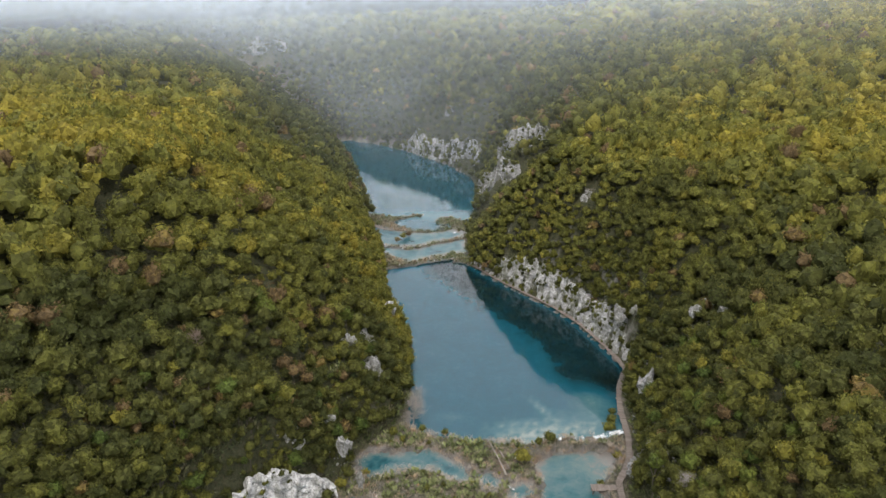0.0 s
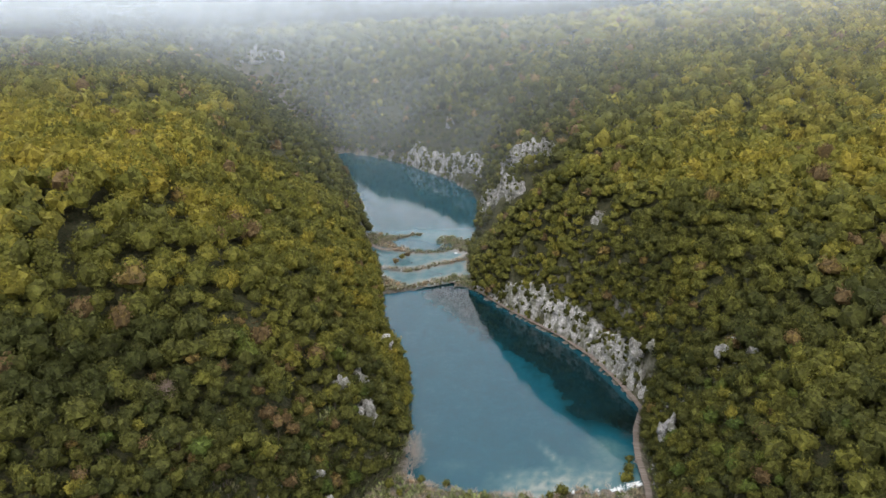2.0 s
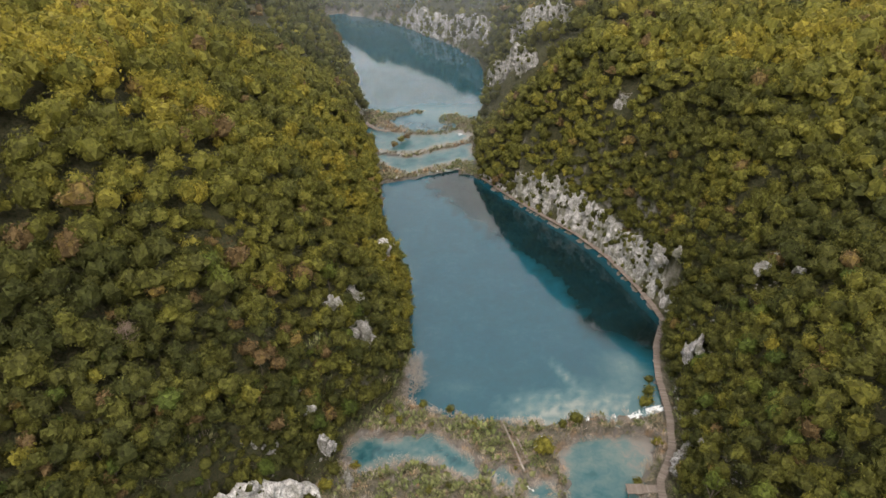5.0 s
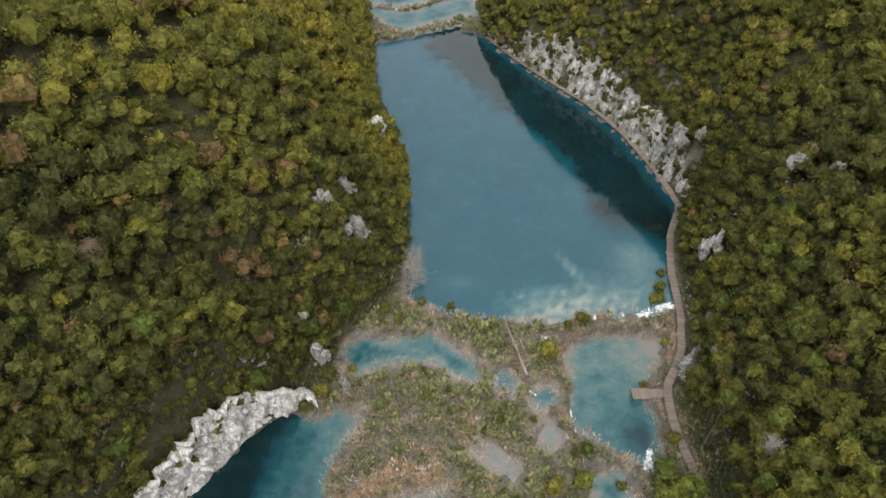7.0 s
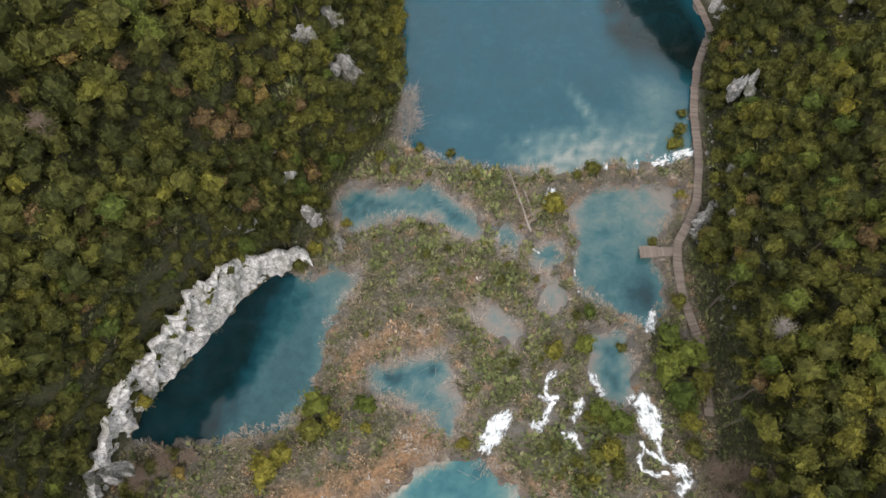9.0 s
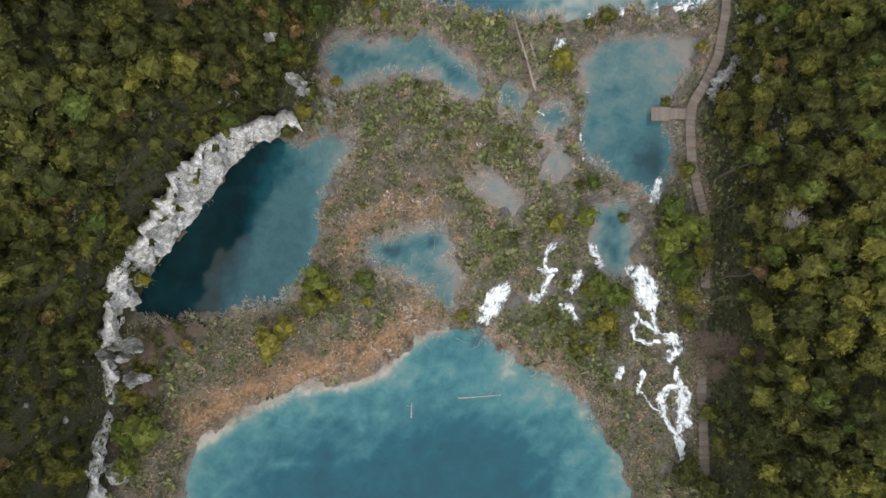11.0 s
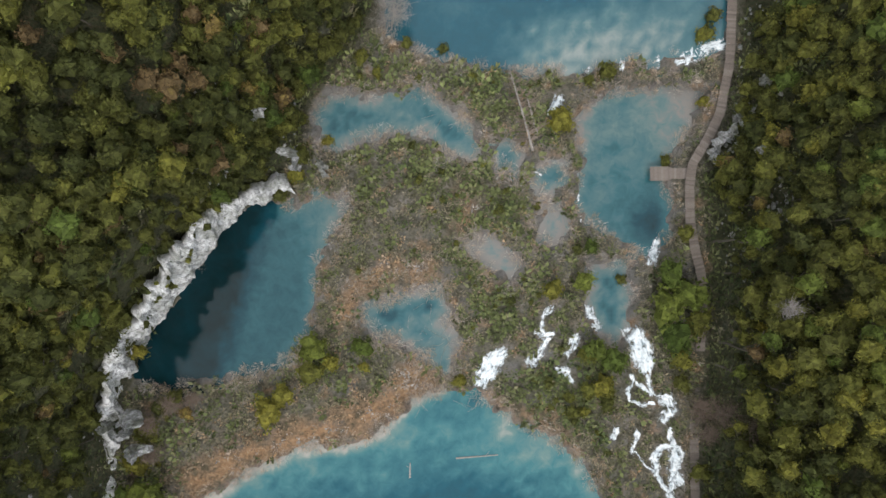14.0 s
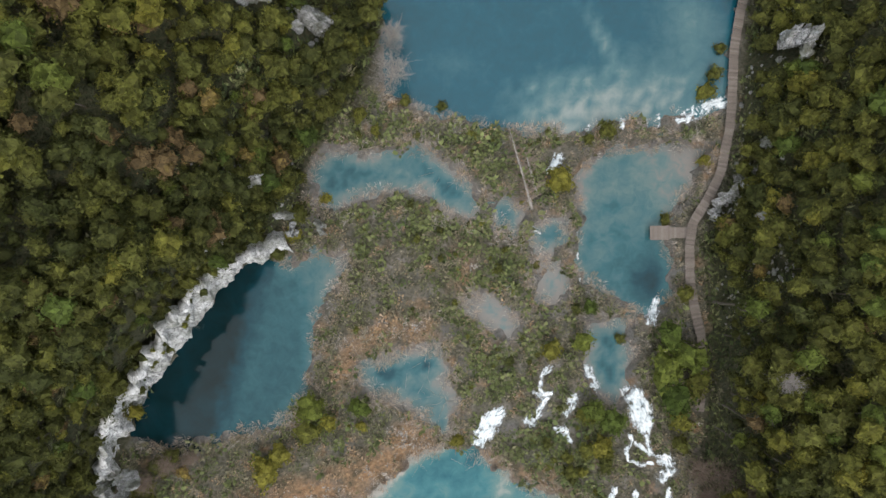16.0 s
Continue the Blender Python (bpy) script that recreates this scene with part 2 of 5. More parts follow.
POOLS = {
    "lake_main": (0.0, [(13, 312), (24, 294), (35, 279), (46, 265), (54.5, 249), (61, 231), (66, 216), (61, 202), (58, 190), (56, 177.5), (48, 176), (43, 174.6), (37, 175.6), (32, 174.6), (28, 172.4), (23, 174), (18, 173), (11, 174), (1.5, 176),
                        (-6, 178.5), (-10, 182), (-10, 195), (-11, 217), (-12, 238), (-18, 248), (-24, 275), (-27, 308), (-16, 311), (-6, 315.5), (4, 319)]),
    "pool_below_cliff": (-0.8, [(-36, 149), (-44, 141), (-53, 128), (-60, 119), (-61, 114), (-54, 111.5), (-41, 114), (-31, 116), (-27, 121), (-25, 128), (-25, 134), (-23, 139), (-20, 144), (-18, 148), (-24, 150), (-29, 147)]),
    "pool_upper_terrace": (-0.3, [(-25, 166), (-21.6, 170.5), (-15, 169), (-8, 169.5), (-4, 171.5), (0.6, 168), (6, 164), (8, 160), (7.5, 155), (1.6, 157.5), (-3, 161), (-9.5, 161), (-15, 159.5), (-19.5, 158), (-24, 160)]),
    "pool_small_log": (-0.4, [(10.5, 159), (15, 161), (17.7, 157), (16, 153), (11.6, 154)]),
    "pool_small_middle": (-0.6, [(18.8, 155), (25, 156), (26, 151.5), (21.5, 148), (18, 150.5)]),
    "pool_small_grey": (-0.75, [(19.7, 146), (24.7, 147), (25.7, 141.5), (22.4, 138), (19, 140)]),
    "pool_small_reed": (-0.5, [(4.7, 140), (11, 141.5), (16, 136), (15, 131.5), (8, 135)]),
    "pool_terrace_centre": (-0.7, [(-16.6, 127.5), (-8, 130), (0, 131), (2.3, 124), (4, 120), (1, 114.5), (-5, 118), (-9.6, 120), (-14, 121)]),
    "pool_channel": (-1.3, [(27, 164), (32, 168.5), (38, 170), (46, 170.2), (53, 169), (51, 164), (47, 157), (44, 153.5), (46, 148), (46, 141), (41, 137), (36, 139), (30, 143.5), (27.5, 147), (28.5, 154)]),
    "pool_channel_low": (-1.7, [(29, 135), (38, 136), (38.5, 128), (37, 121.5), (35, 118), (31, 121.5), (29, 128)]),
    "lake_near": (-3.0, [(-49, 87), (-44.5, 90.5), (-38, 94.5), (-30.5, 98), (-22, 99.5), (-14.5, 100.5), (-9, 105), (-6, 108), (0.5, 110), (7, 109.5), (12, 105.5), (17.5, 102.5), (22.5, 100), (28, 95), (31, 89.5), (35, 81), (40, 60), (45, -200), (50, -700), (-80, -700), (-62, -200), (-55, 60)]),
    "pool_far_terrace": (0.6, [(-32, 331), (-25, 322), (-15, 315.5), (-6.6, 322), (0, 325), (7, 329), (12, 324), (12, 346), (10, 347), (4, 342.5), (-4, 339), (-12, 334), (-19, 332), (-25, 335), (-34, 334)]),
    "pool_far_upper": (1.0, [(-39, 338), (-28, 338.5), (-22, 336), (-13, 338), (-4.5, 343.5), (4, 347), (11, 352), (13, 355), (5, 361), (-4, 355.5), (-16, 355.5), (-28, 362), (-40, 370), (-44, 360)]),
    "lake_far": (1.3, [(-44, 391), (-30, 383.5), (-26, 382.5), (-16, 387.5), (-12, 384), (-25, 376.5), (-27, 370), (-16, 361), (-4, 361), (3, 367), (-4, 369), (-2.5, 381.5), (3, 380.5), (13, 377), (18, 382), (19, 400), (21, 440), (18, 470), (2, 505), (-28, 546), (-48, 567), (-79, 587), (-96, 574), (-72, 513), (-53, 440), (-48, 413)]),
}


def inside_distance(px, py, poly, closed=True):
    """Distance of points to a closed outline, positive inside."""
    best = np.full(px.shape, 1e18)
    ins = np.zeros(px.shape, bool)
    pts = list(poly)
    for (ax, ay), (bx, by) in zip(pts, pts[1:] + pts[:1]):
        dx, dy = bx - ax, by - ay
        t = np.clip(((px - ax) * dx + (py - ay) * dy) / (dx * dx + dy * dy), 0, 1)
        best = np.minimum(best, (px - ax - t * dx) ** 2 + (py - ay - t * dy) ** 2)
        if ay != by:
            ins ^= ((ay > py) != (by > py)) & (px < (bx - ax) * (py - ay) / (by - ay) + ax)
    d = np.sqrt(best)
    return np.where(ins, d, -d)


WAVES = [(random.uniform(-1, 1), random.uniform(-1, 1), random.uniform(0, 6.28)) for _ in range(40)]


def rough_field(x, y, size, seed=0, octaves=4, gain=0.55):
    """A smooth random field of about -1 to 1 with forms of the given size, at many points at once."""
    out, amp, total = np.zeros(np.shape(x)), 1.0, 0.0
    for o in range(octaves):
        k = 6.28 / size * 1.9 ** o
        part_sum = 0
        for i in range(5):
            a, b, c = WAVES[(seed * 7 + o * 5 + i) % 40]
            part_sum = part_sum + np.sin(k * (a * x + b * y) * 1.3 + c + 1.7 * np.sin(k * 0.6 * (b * x - a * y) + 2 * c))
        out, total, amp = out + amp * part_sum / 2.6, total + amp, amp * gain
    return out / total


def shore(x, y, poly):
    """Distance inside a ragged shoreline."""
    return inside_distance(x, y, poly) + 1.5 * rough_field(x, y, 8.0, 2) + 0.8 * rough_field(x, y, 3.3, 4, 3)


CORRIDOR = EDGE_LEFT + EDGE_RIGHT[::-1]
PROFILE_LEFT = ([0, 1.5, 4, 10, 18, 30, 50, 80, 150, 300], [0.0, 3, 10, 22, 34, 44, 58, 76, 84, 86])
PROFILE_WALL = ([0, 2, 3.2, 4.2, 7, 12, 18, 30, 50, 80, 150, 300], [0.0, 5, 16, 27, 32, 36, 40, 47, 58, 76, 84, 86])
PROFILE = ([0, 1.5, 4, 10, 18, 30, 50, 80, 150, 300], [0.0, 2, 8, 19, 31, 42, 51, 61, 70, 74])


def bump_at(x, y, cx, cy, rx, ry):
    return np.exp(-((x - cx) / rx) ** 2 - ((y - cy) / ry) ** 2)


def land(x, y):
    """Height of the land, how bare its rock is and how marshy it is, at many points."""
    x, y = np.asarray(x, float), np.asarray(y, float)
    d = -inside_distance(x, y, CORRIDOR)
    dd = d + 2.2 * rough_field(x, y, 26, 1) * np.clip(d / 6, 0, 1)
    left = x < np.interp(y, [-700, 160, 310, 580, 860, 1040, 1160, 1200], [0, 10, -5, -95, -190, -270, -450, -900])
    wall = np.clip((157 - y) / 8, 0, 1)
    dd = dd - 1.6 * ~left * np.clip((y - 205) / 10, 0, 1) * np.clip((316 - y) / 10, 0, 1) * np.clip(1.6 - d / 11, 0, 1)
    rise = np.where(left, np.interp(dd, *PROFILE_LEFT) * (1 - wall) + np.interp(dd, *PROFILE_WALL) * wall, np.interp(dd, *PROFILE))
    by_lake = ~left * np.clip((y - 195) / 25, 0, 1) * np.clip((335 - y) / 30, 0, 1)
    rise = rise * (1 + 0.34 * by_lake * np.clip((100 - d) / 65, 0, 1))
    rise = rise * (1 - 0.24 * left * np.clip((y - 172) / 10, 0, 1) * np.clip((250 - y) / 15, 0, 1) * np.clip((34 - d) / 16, 0, 1))
    fall = np.clip((y - 430) / 140, 0, 1)
    plate = np.where(left, 1.0 - 0.14 * np.clip((y - 215) / 120, 0, 1) - 0.14 * fall * fall * (3 - 2 * fall),
                     0.96 + 0.0013 * np.clip(x - 110, 0, 700) - 0.10 * bump_at(x, y, 60, 700, 200, 200))
    h = rise * plate + 3.0 * rough_field(x, y, 140, 3) * np.clip(d / 60, 0, 1) + 0.8 * rough_field(x, y, 9, 5) * np.clip(d / 8, 0, 1)
    h = np.where(d > 0, np.maximum(h - (26 * bump_at(x, y, 34, 357, 15, 12) + 9 * bump_at(x, y, 40, 331, 22, 17)) * np.clip(d / 8, 0, 1), np.minimum(h, 3)), h)
    h = h + 9 * bump_at(x, y, 57, 409, 15, 11)
    h = h - 75 * np.clip((y - 1150) / 700, 0, 1) * np.clip(d / 60, 0, 1)
    floor_h = 0.45 + 0.45 * rough_field(x, y, 5.0, 6) + np.interp(y, [96, 118, 150, 176, 250, 312, 322, 340, 372, 380], [-2.4, -0.7, -0.3, 0.2, 0.2, 0.3, 0.05, 0.15, 0.6, 0.9])
    h = np.where(d < 0, floor_h, h + np.interp(y, [96, 118, 150, 176], [-1.5, -0.4, 0, 0]))
    for level, poly in POOLS.values():
        near = (x > min(p[0] for p in poly) - 5) & (x < max(p[0] for p in poly) + 5) & (y > min(p[1] for p in poly) - 5) & (y < max(p[1] for p in poly) + 5)
        if near.any():
            w = shore(x[near], y[near], poly)
            h[near] = np.where(w > -0.8, np.minimum(h[near], level - 0.12 - 0.5 * w), h[near])
    return h, d


# ---- ground ----
def steps(lo, hi, fine_lo, fine_hi, step, grow):
    """Grid lines, close together in the middle stretch and wider apart outside."""
    mid = list(np.arange(fine_lo, fine_hi + 1e-6, step))
    a, s = [fine_lo], step
    while a[-1] > lo:
        s *= grow
        a.append(a[-1] - s)
    b, s = [mid[-1]], step
    while b[-1] < hi:
        s *= grow
        b.append(b[-1] + s)
    return np.array(a[:0:-1] + mid + b[1:])


def link_mesh(name, verts, faces, material, smooth=True, attrs=()):
    """Verts (n, 3) and faces (m, 3 or 4) as one mesh object."""
    me = bpy.data.meshes.new(name)
    k = faces.shape[1]
    me.vertices.add(len(verts))
    me.loops.add(faces.size)
    me.polygons.add(len(faces))
    me.vertices.foreach_set("co", np.ascontiguousarray(verts, np.float32).ravel())
    me.loops.foreach_set("vertex_index", np.ascontiguousarray(faces, np.int32).ravel())
    me.polygons.foreach_set("loop_start", np.arange(0, faces.size, k, dtype=np.int32))
    me.polygons.foreach_set("use_smooth", np.full(len(faces), smooth))
    for key, values in attrs:
        me.attributes.new(key, "FLOAT", "POINT").data.foreach_set("value", np.ascontiguousarray(values, np.float32))
    me.update(calc_edges=True)
    me.materials.append(material)
    return new(name, me)


def grid_faces(nx, ny):
    i = np.arange(nx - 1)[None] + nx * np.arange(ny - 1)[:, None]
    return np.stack([i, i + 1, i + nx + 1, i + nx], -1).reshape(-1, 4)


gx, gy = steps(-4500, 4500, -72, 76, 1.0, 1.06), steps(-900, 4800, 74, 395, 1.15, 1.05)
X, Y = np.meshgrid(gx, gy)
H, D = land(X, Y)
marsh = np.clip(-D / 2 + 0.5, 0, 1)
slope = np.hypot(*np.gradient(H, gy, gx))
rock_amount = np.clip((slope - 2.2) * 1.0 + 0.9 * rough_field(X, Y, 5, 4) - 0.75, 0, 1) * np.clip(1 - (D - 25) / 20, 0, 1) * np.clip(D, 0, 1) * np.where((X < 0) & (Y < 160), 0.0, 0.6)


RUST_BANK = [(-50, 92), (-40, 97.5), (-30, 101), (-20, 103.5), (-13, 106), (-8, 110), (-4, 113)]


def near_line(x, y, points):
    """Distance of points to an open line."""
    best = np.full(np.shape(x), 1e18)
    for (ax, ay), (bx, by) in zip(points, points[1:]):
        dx, dy = bx - ax, by - ay
        t = np.clip(((x - ax) * dx + (y - ay) * dy) / (dx * dx + dy * dy), 0, 1)
        best = np.minimum(best, np.hypot(x - ax - t * dx, y - ay - t * dy))
    return best


def rusty(x, y):
    """Where dry rusty reeds and tufa crusts colour the barrier."""
    bank = np.clip(1.25 - near_line(x, y, RUST_BANK) / 4.2 + 0.35 * rough_field(x, y, 5, 3), 0, 1)
    ring = 0.75 * np.clip(1.2 - near_line(x, y, [(-19, 126), (-16, 131), (-10, 134), (-3, 134)]) / 3.2 + 0.5 * rough_field(x, y, 5, 5), 0, 1)
    right = 0.7 * np.clip(1.1 - near_line(x, y, [(10, 108), (16, 105.5), (22, 103), (27, 98)]) / 2.2 + 0.6 * rough_field(x, y, 4, 7), 0, 1)
    spots = np.clip(1.6 * rough_field(x, y, 7, 17, 3) - 0.75, 0, 0.7) + 0.6 * bump_at(x, y, 5, 147, 2.5, 5) * (1 + rough_field(x, y, 3, 9))
    return np.clip(np.maximum(np.maximum(bank, ring), np.maximum(right, spots)), 0, 1)


def leafy(x, y):
    """Where broad-leaved green plants grow on the barrier."""
    g = 0.75 * bump_at(x, y, 14, 152, 15, 20) + 0.95 * bump_at(x, y, 26, 112, 13, 12) + 0.6 * bump_at(x, y, -5, 155, 16, 6) + 0.7 * bump_at(x, y, 0, 173, 22, 5) + 0.5 * bump_at(x, y, 8, 128, 9, 12) + 0.5 * bump_at(x, y, -26, 117, 9, 6) + 0.5 * bump_at(x, y, -56, 102, 8, 9)
    return np.clip(0.02 + 0.9 * g + 0.6 * rough_field(x, y, 8, 11, 4), 0.05, 0.95)


edge_of_water = np.full(X.shape, -1e9)
for level, poly in POOLS.values():
    edge_of_water = np.maximum(edge_of_water, inside_distance(X, Y, poly))
silt = np.clip(0.9 + (edge_of_water + 0.3) / 1.6 + 0.9 * rough_field(X, Y, 6.0, 10), 0, 1) * (D < -0.3)
silt = np.maximum(silt, np.clip(rough_field(X, Y, 10, 12) * 2.2 - 0.35, 0, 0.85) * (D < -2))
ground = link_mesh("ground", np.stack([X, Y, H], -1).reshape(-1, 3), grid_faces(len(gx), len(gy)), M_GROUND, True,
                   [("rock", rock_amount.ravel()), ("marsh", marsh.ravel()), ("silt", silt.ravel()), ("rust", (rusty(X, Y) * marsh).ravel())])
tagged(ground, "steep wooded limestone canyon with a marshy tufa floor", "ground", kind="structure")


# ---- water ----
def water(name, level, poly, label):
    """A flat sheet of water on a fine grid, cut to the outline and a little past it under the banks."""
    xs, ys = [p[0] for p in poly], [p[1] for p in poly]
    small = max(xs) - min(xs) < 45 and max(ys) - min(ys) < 45
    step = 0.8 if small else 1.6
    ylo = max(min(ys), -60)
    ax, ay = np.arange(min(xs) - 2, max(xs) + 2, step), np.arange(ylo - 2, max(ys) + 2, step)
    X, Y = np.meshgrid(ax, ay)
    d = inside_distance(X, Y, poly)
    f = grid_faces(len(ax), len(ay))
    keep = (d.ravel()[f] > -1.6).any(1)
    f = f[keep]
    used, inv = np.unique(f, return_inverse=True)
    # Two waters have a dark reflected zone painted into this value.
    shallow = np.clip(SHALLOW_AND_SHADE[name](X, Y, d), 0, 1) if name in SHALLOW_AND_SHADE else (0.25 if name in ("pool_small_grey", "pool_small_reed") else 0.0) + np.clip(0.95 - d * 0.15, 0.42, 1) + 0.3 * rough_field(X, Y, 6, 14)
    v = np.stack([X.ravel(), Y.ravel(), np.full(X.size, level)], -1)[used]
    ob = link_mesh(name, v, inv.reshape(-1, 4), M_DEEP_AND_SHADE if name in ("lake_main", "lake_far") else M_WATER if name == "lake_near" else M_POOL, True, [("shallow", shallow.ravel()[used])])
    return tagged(ob, label, "water", kind="structure")


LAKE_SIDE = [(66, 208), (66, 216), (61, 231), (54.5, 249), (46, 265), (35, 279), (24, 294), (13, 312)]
SHALLOW_AND_SHADE = {
    # The -0.33 term paints the hill's dark reflection along the cliff side.
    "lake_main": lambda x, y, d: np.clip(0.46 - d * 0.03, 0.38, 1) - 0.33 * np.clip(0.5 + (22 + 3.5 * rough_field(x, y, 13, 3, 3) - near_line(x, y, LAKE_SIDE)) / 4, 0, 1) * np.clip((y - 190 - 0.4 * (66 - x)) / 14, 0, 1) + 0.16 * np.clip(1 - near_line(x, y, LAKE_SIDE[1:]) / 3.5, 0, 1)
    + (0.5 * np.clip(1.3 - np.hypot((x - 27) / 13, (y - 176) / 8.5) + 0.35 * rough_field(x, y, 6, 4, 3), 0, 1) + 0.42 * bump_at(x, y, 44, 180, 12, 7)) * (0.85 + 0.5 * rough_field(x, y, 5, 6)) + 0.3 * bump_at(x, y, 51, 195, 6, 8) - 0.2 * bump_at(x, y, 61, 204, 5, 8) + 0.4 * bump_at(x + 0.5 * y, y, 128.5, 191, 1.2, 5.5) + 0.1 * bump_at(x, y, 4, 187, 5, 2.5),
    "lake_near": lambda x, y, d: np.maximum(0.57 - d * 0.018, 0.25) - 0.16 * bump_at(x, y, 2, 109, 16, 3.5) + (0.13 * rough_field(x, y, 9, 6) + 0.2 * np.abs(rough_field(x - y, 0.4 * (x + y), 7, 8, 3))) * np.clip(1.5 - d / 18, 0, 1) + 0.75 * np.clip(1.6 - near_line(x, y, RUST_BANK) / 5.0, 0, 1) * np.clip(1.1 - d / 2.6, 0, 1) + 0.08 * np.clip(1 - d / 6, 0, 1) * (x > 12) + 0.14 * bump_at(x, y, 10, 98, 16, 6) + 0.06 * np.clip(1 - d / 3, 0, 1),
    "lake_far": lambda x, y, d: np.clip(0.36 - d * 0.01, 0.26, 1) + 0.3 * bump_at(x, y, 0, 385, 30, 14),
    # Low values beside the cliff paint its shade and dark reflection.
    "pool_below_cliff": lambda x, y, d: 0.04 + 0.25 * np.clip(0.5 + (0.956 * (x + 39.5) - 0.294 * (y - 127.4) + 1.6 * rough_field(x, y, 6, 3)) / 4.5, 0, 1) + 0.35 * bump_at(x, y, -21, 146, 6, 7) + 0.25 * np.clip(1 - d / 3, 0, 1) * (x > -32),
    "pool_channel": lambda x, y, d: 0.46 + 0.12 * rough_field(x, y, 9, 5) + 0.35 * bump_at(x, y, 48, 166, 10, 9) + 0.35 * bump_at(x, y, 28, 163, 4, 6) - 0.34 * bump_at(x, y, 43, 143, 6, 7) + 0.25 * np.clip(1 - d / 2.5, 0, 1),
}
water("pool_far_flat", 0.58, [(-33, 316), (-16, 314.5), (-5, 318), (5, 322), (13, 322), (13, 352), (8, 362), (-10, 362), (-30, 366), (-42, 372), (-42, 345)], "shallow water among the reeds of the farther barrier")
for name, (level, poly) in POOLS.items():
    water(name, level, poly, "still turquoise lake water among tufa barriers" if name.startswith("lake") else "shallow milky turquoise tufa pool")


# ---- woods ----
def crown_shape(rng, leaves, lobes=9, core=1):
    """Triangles of a domed crown of unit radius: a lumpy heart and leaf sprays lying on its lobes."""
    centres, radii = [], []
    for i in range(lobes):
        u = 0.97 - 1.2 * (i + 0.5) / lobes + rng.uniform(-0.1, 0.1)
        a = 2.4 * i + rng.uniform(-0.5, 0.5)
        r = math.sqrt(max(1 - u * u, 0.02)) * rng.uniform(0.44, 0.76)
        centres.append(Vector((r * math.cos(a), r * math.sin(a), u * rng.uniform(0.5, 0.72))))
        radii.append(rng.uniform(0.22, 0.42))
    bm = bmesh.new()
    bmesh.ops.create_icosphere(bm, subdivisions=core, radius=1)
    shrink = 0.86 if leaves > 80 else 0.93 if leaves else 1.0
    for v in bm.verts:
        n = v.co.normalized()
        r = 0.54
        for c, q in zip(centres, radii):
            b = n.dot(c)
            disc = b * b - c.dot(c) + q * q
            if disc > 0:
                r = max(r, b + math.sqrt(disc))
        v.co = n * (r * shrink * rng.uniform(0.93, 1.04))
    bmesh.ops.delete(bm, geom=[v for v in bm.verts if v.co.z < -0.36], context="VERTS")
    bm.verts.index_update()
    if core > 1:
        verts = [tuple(v.co) for f in bm.faces for v in f.verts]
        faces = [(k, k + 1, k + 2) for k in range(0, len(verts), 3)]
    else:
        verts = [tuple(v.co) for v in bm.verts]
        faces = [tuple(v.index for v in f.verts) for f in bm.faces]
    bm.free()
    grow = 1.0 if leaves > 120 else 1.25 if leaves > 50 else 1.7
    made = 0
    while made < leaves:
        i = rng.randrange(len(centres))
        n = Vector((rng.gauss(0, 1), rng.gauss(0, 1), rng.gauss(0.55, 0.85))).normalized()
        p = centres[i] + n * radii[i] * rng.uniform(0.85, 1.22)
        if p.z < -0.4 or (any((p - c).length < 0.82 * q for c, q in zip(centres, radii)) and rng.random() < 0.9):
            continue
        made += 1
        face = (n + 0.6 * Vector((rng.gauss(0, 1), rng.gauss(0, 1), rng.gauss(0.1, 0.8)))).normalized()
        s = face.cross(Vector((rng.gauss(0, 1), rng.gauss(0, 1), rng.gauss(0, 1)))).normalized()
        way = face.cross(s)
        size = rng.uniform(0.1, 0.22) * grow
        wide = size * rng.uniform(0.3, 0.5)
        k = len(verts)
        verts += [tuple(p - wide * s - 0.4 * size * way), tuple(p + wide * s - 0.4 * size * way), tuple(p + 0.6 * size * way)]
        faces.append((k, k + 1, k + 2))
    return np.array(verts) * (rng.uniform(0.85, 1.2), rng.uniform(0.85, 1.2), rng.uniform(0.9, 1.15)), np.array(faces)


rng = random.Random(4)
CROWNS_NEAR = [crown_shape(rng, 175, rng.randint(7, 11), 2) for _ in range(14)]
CROWNS_AROUND = [crown_shape(rng, 62, rng.randint(7, 9), 2) for _ in range(10)]
CROWNS_MID = [crown_shape(rng, 36, rng.randint(6, 8)) for _ in range(10)]
CROWNS_FAR = [crown_shape(rng, 0, 6) for _ in range(8)]


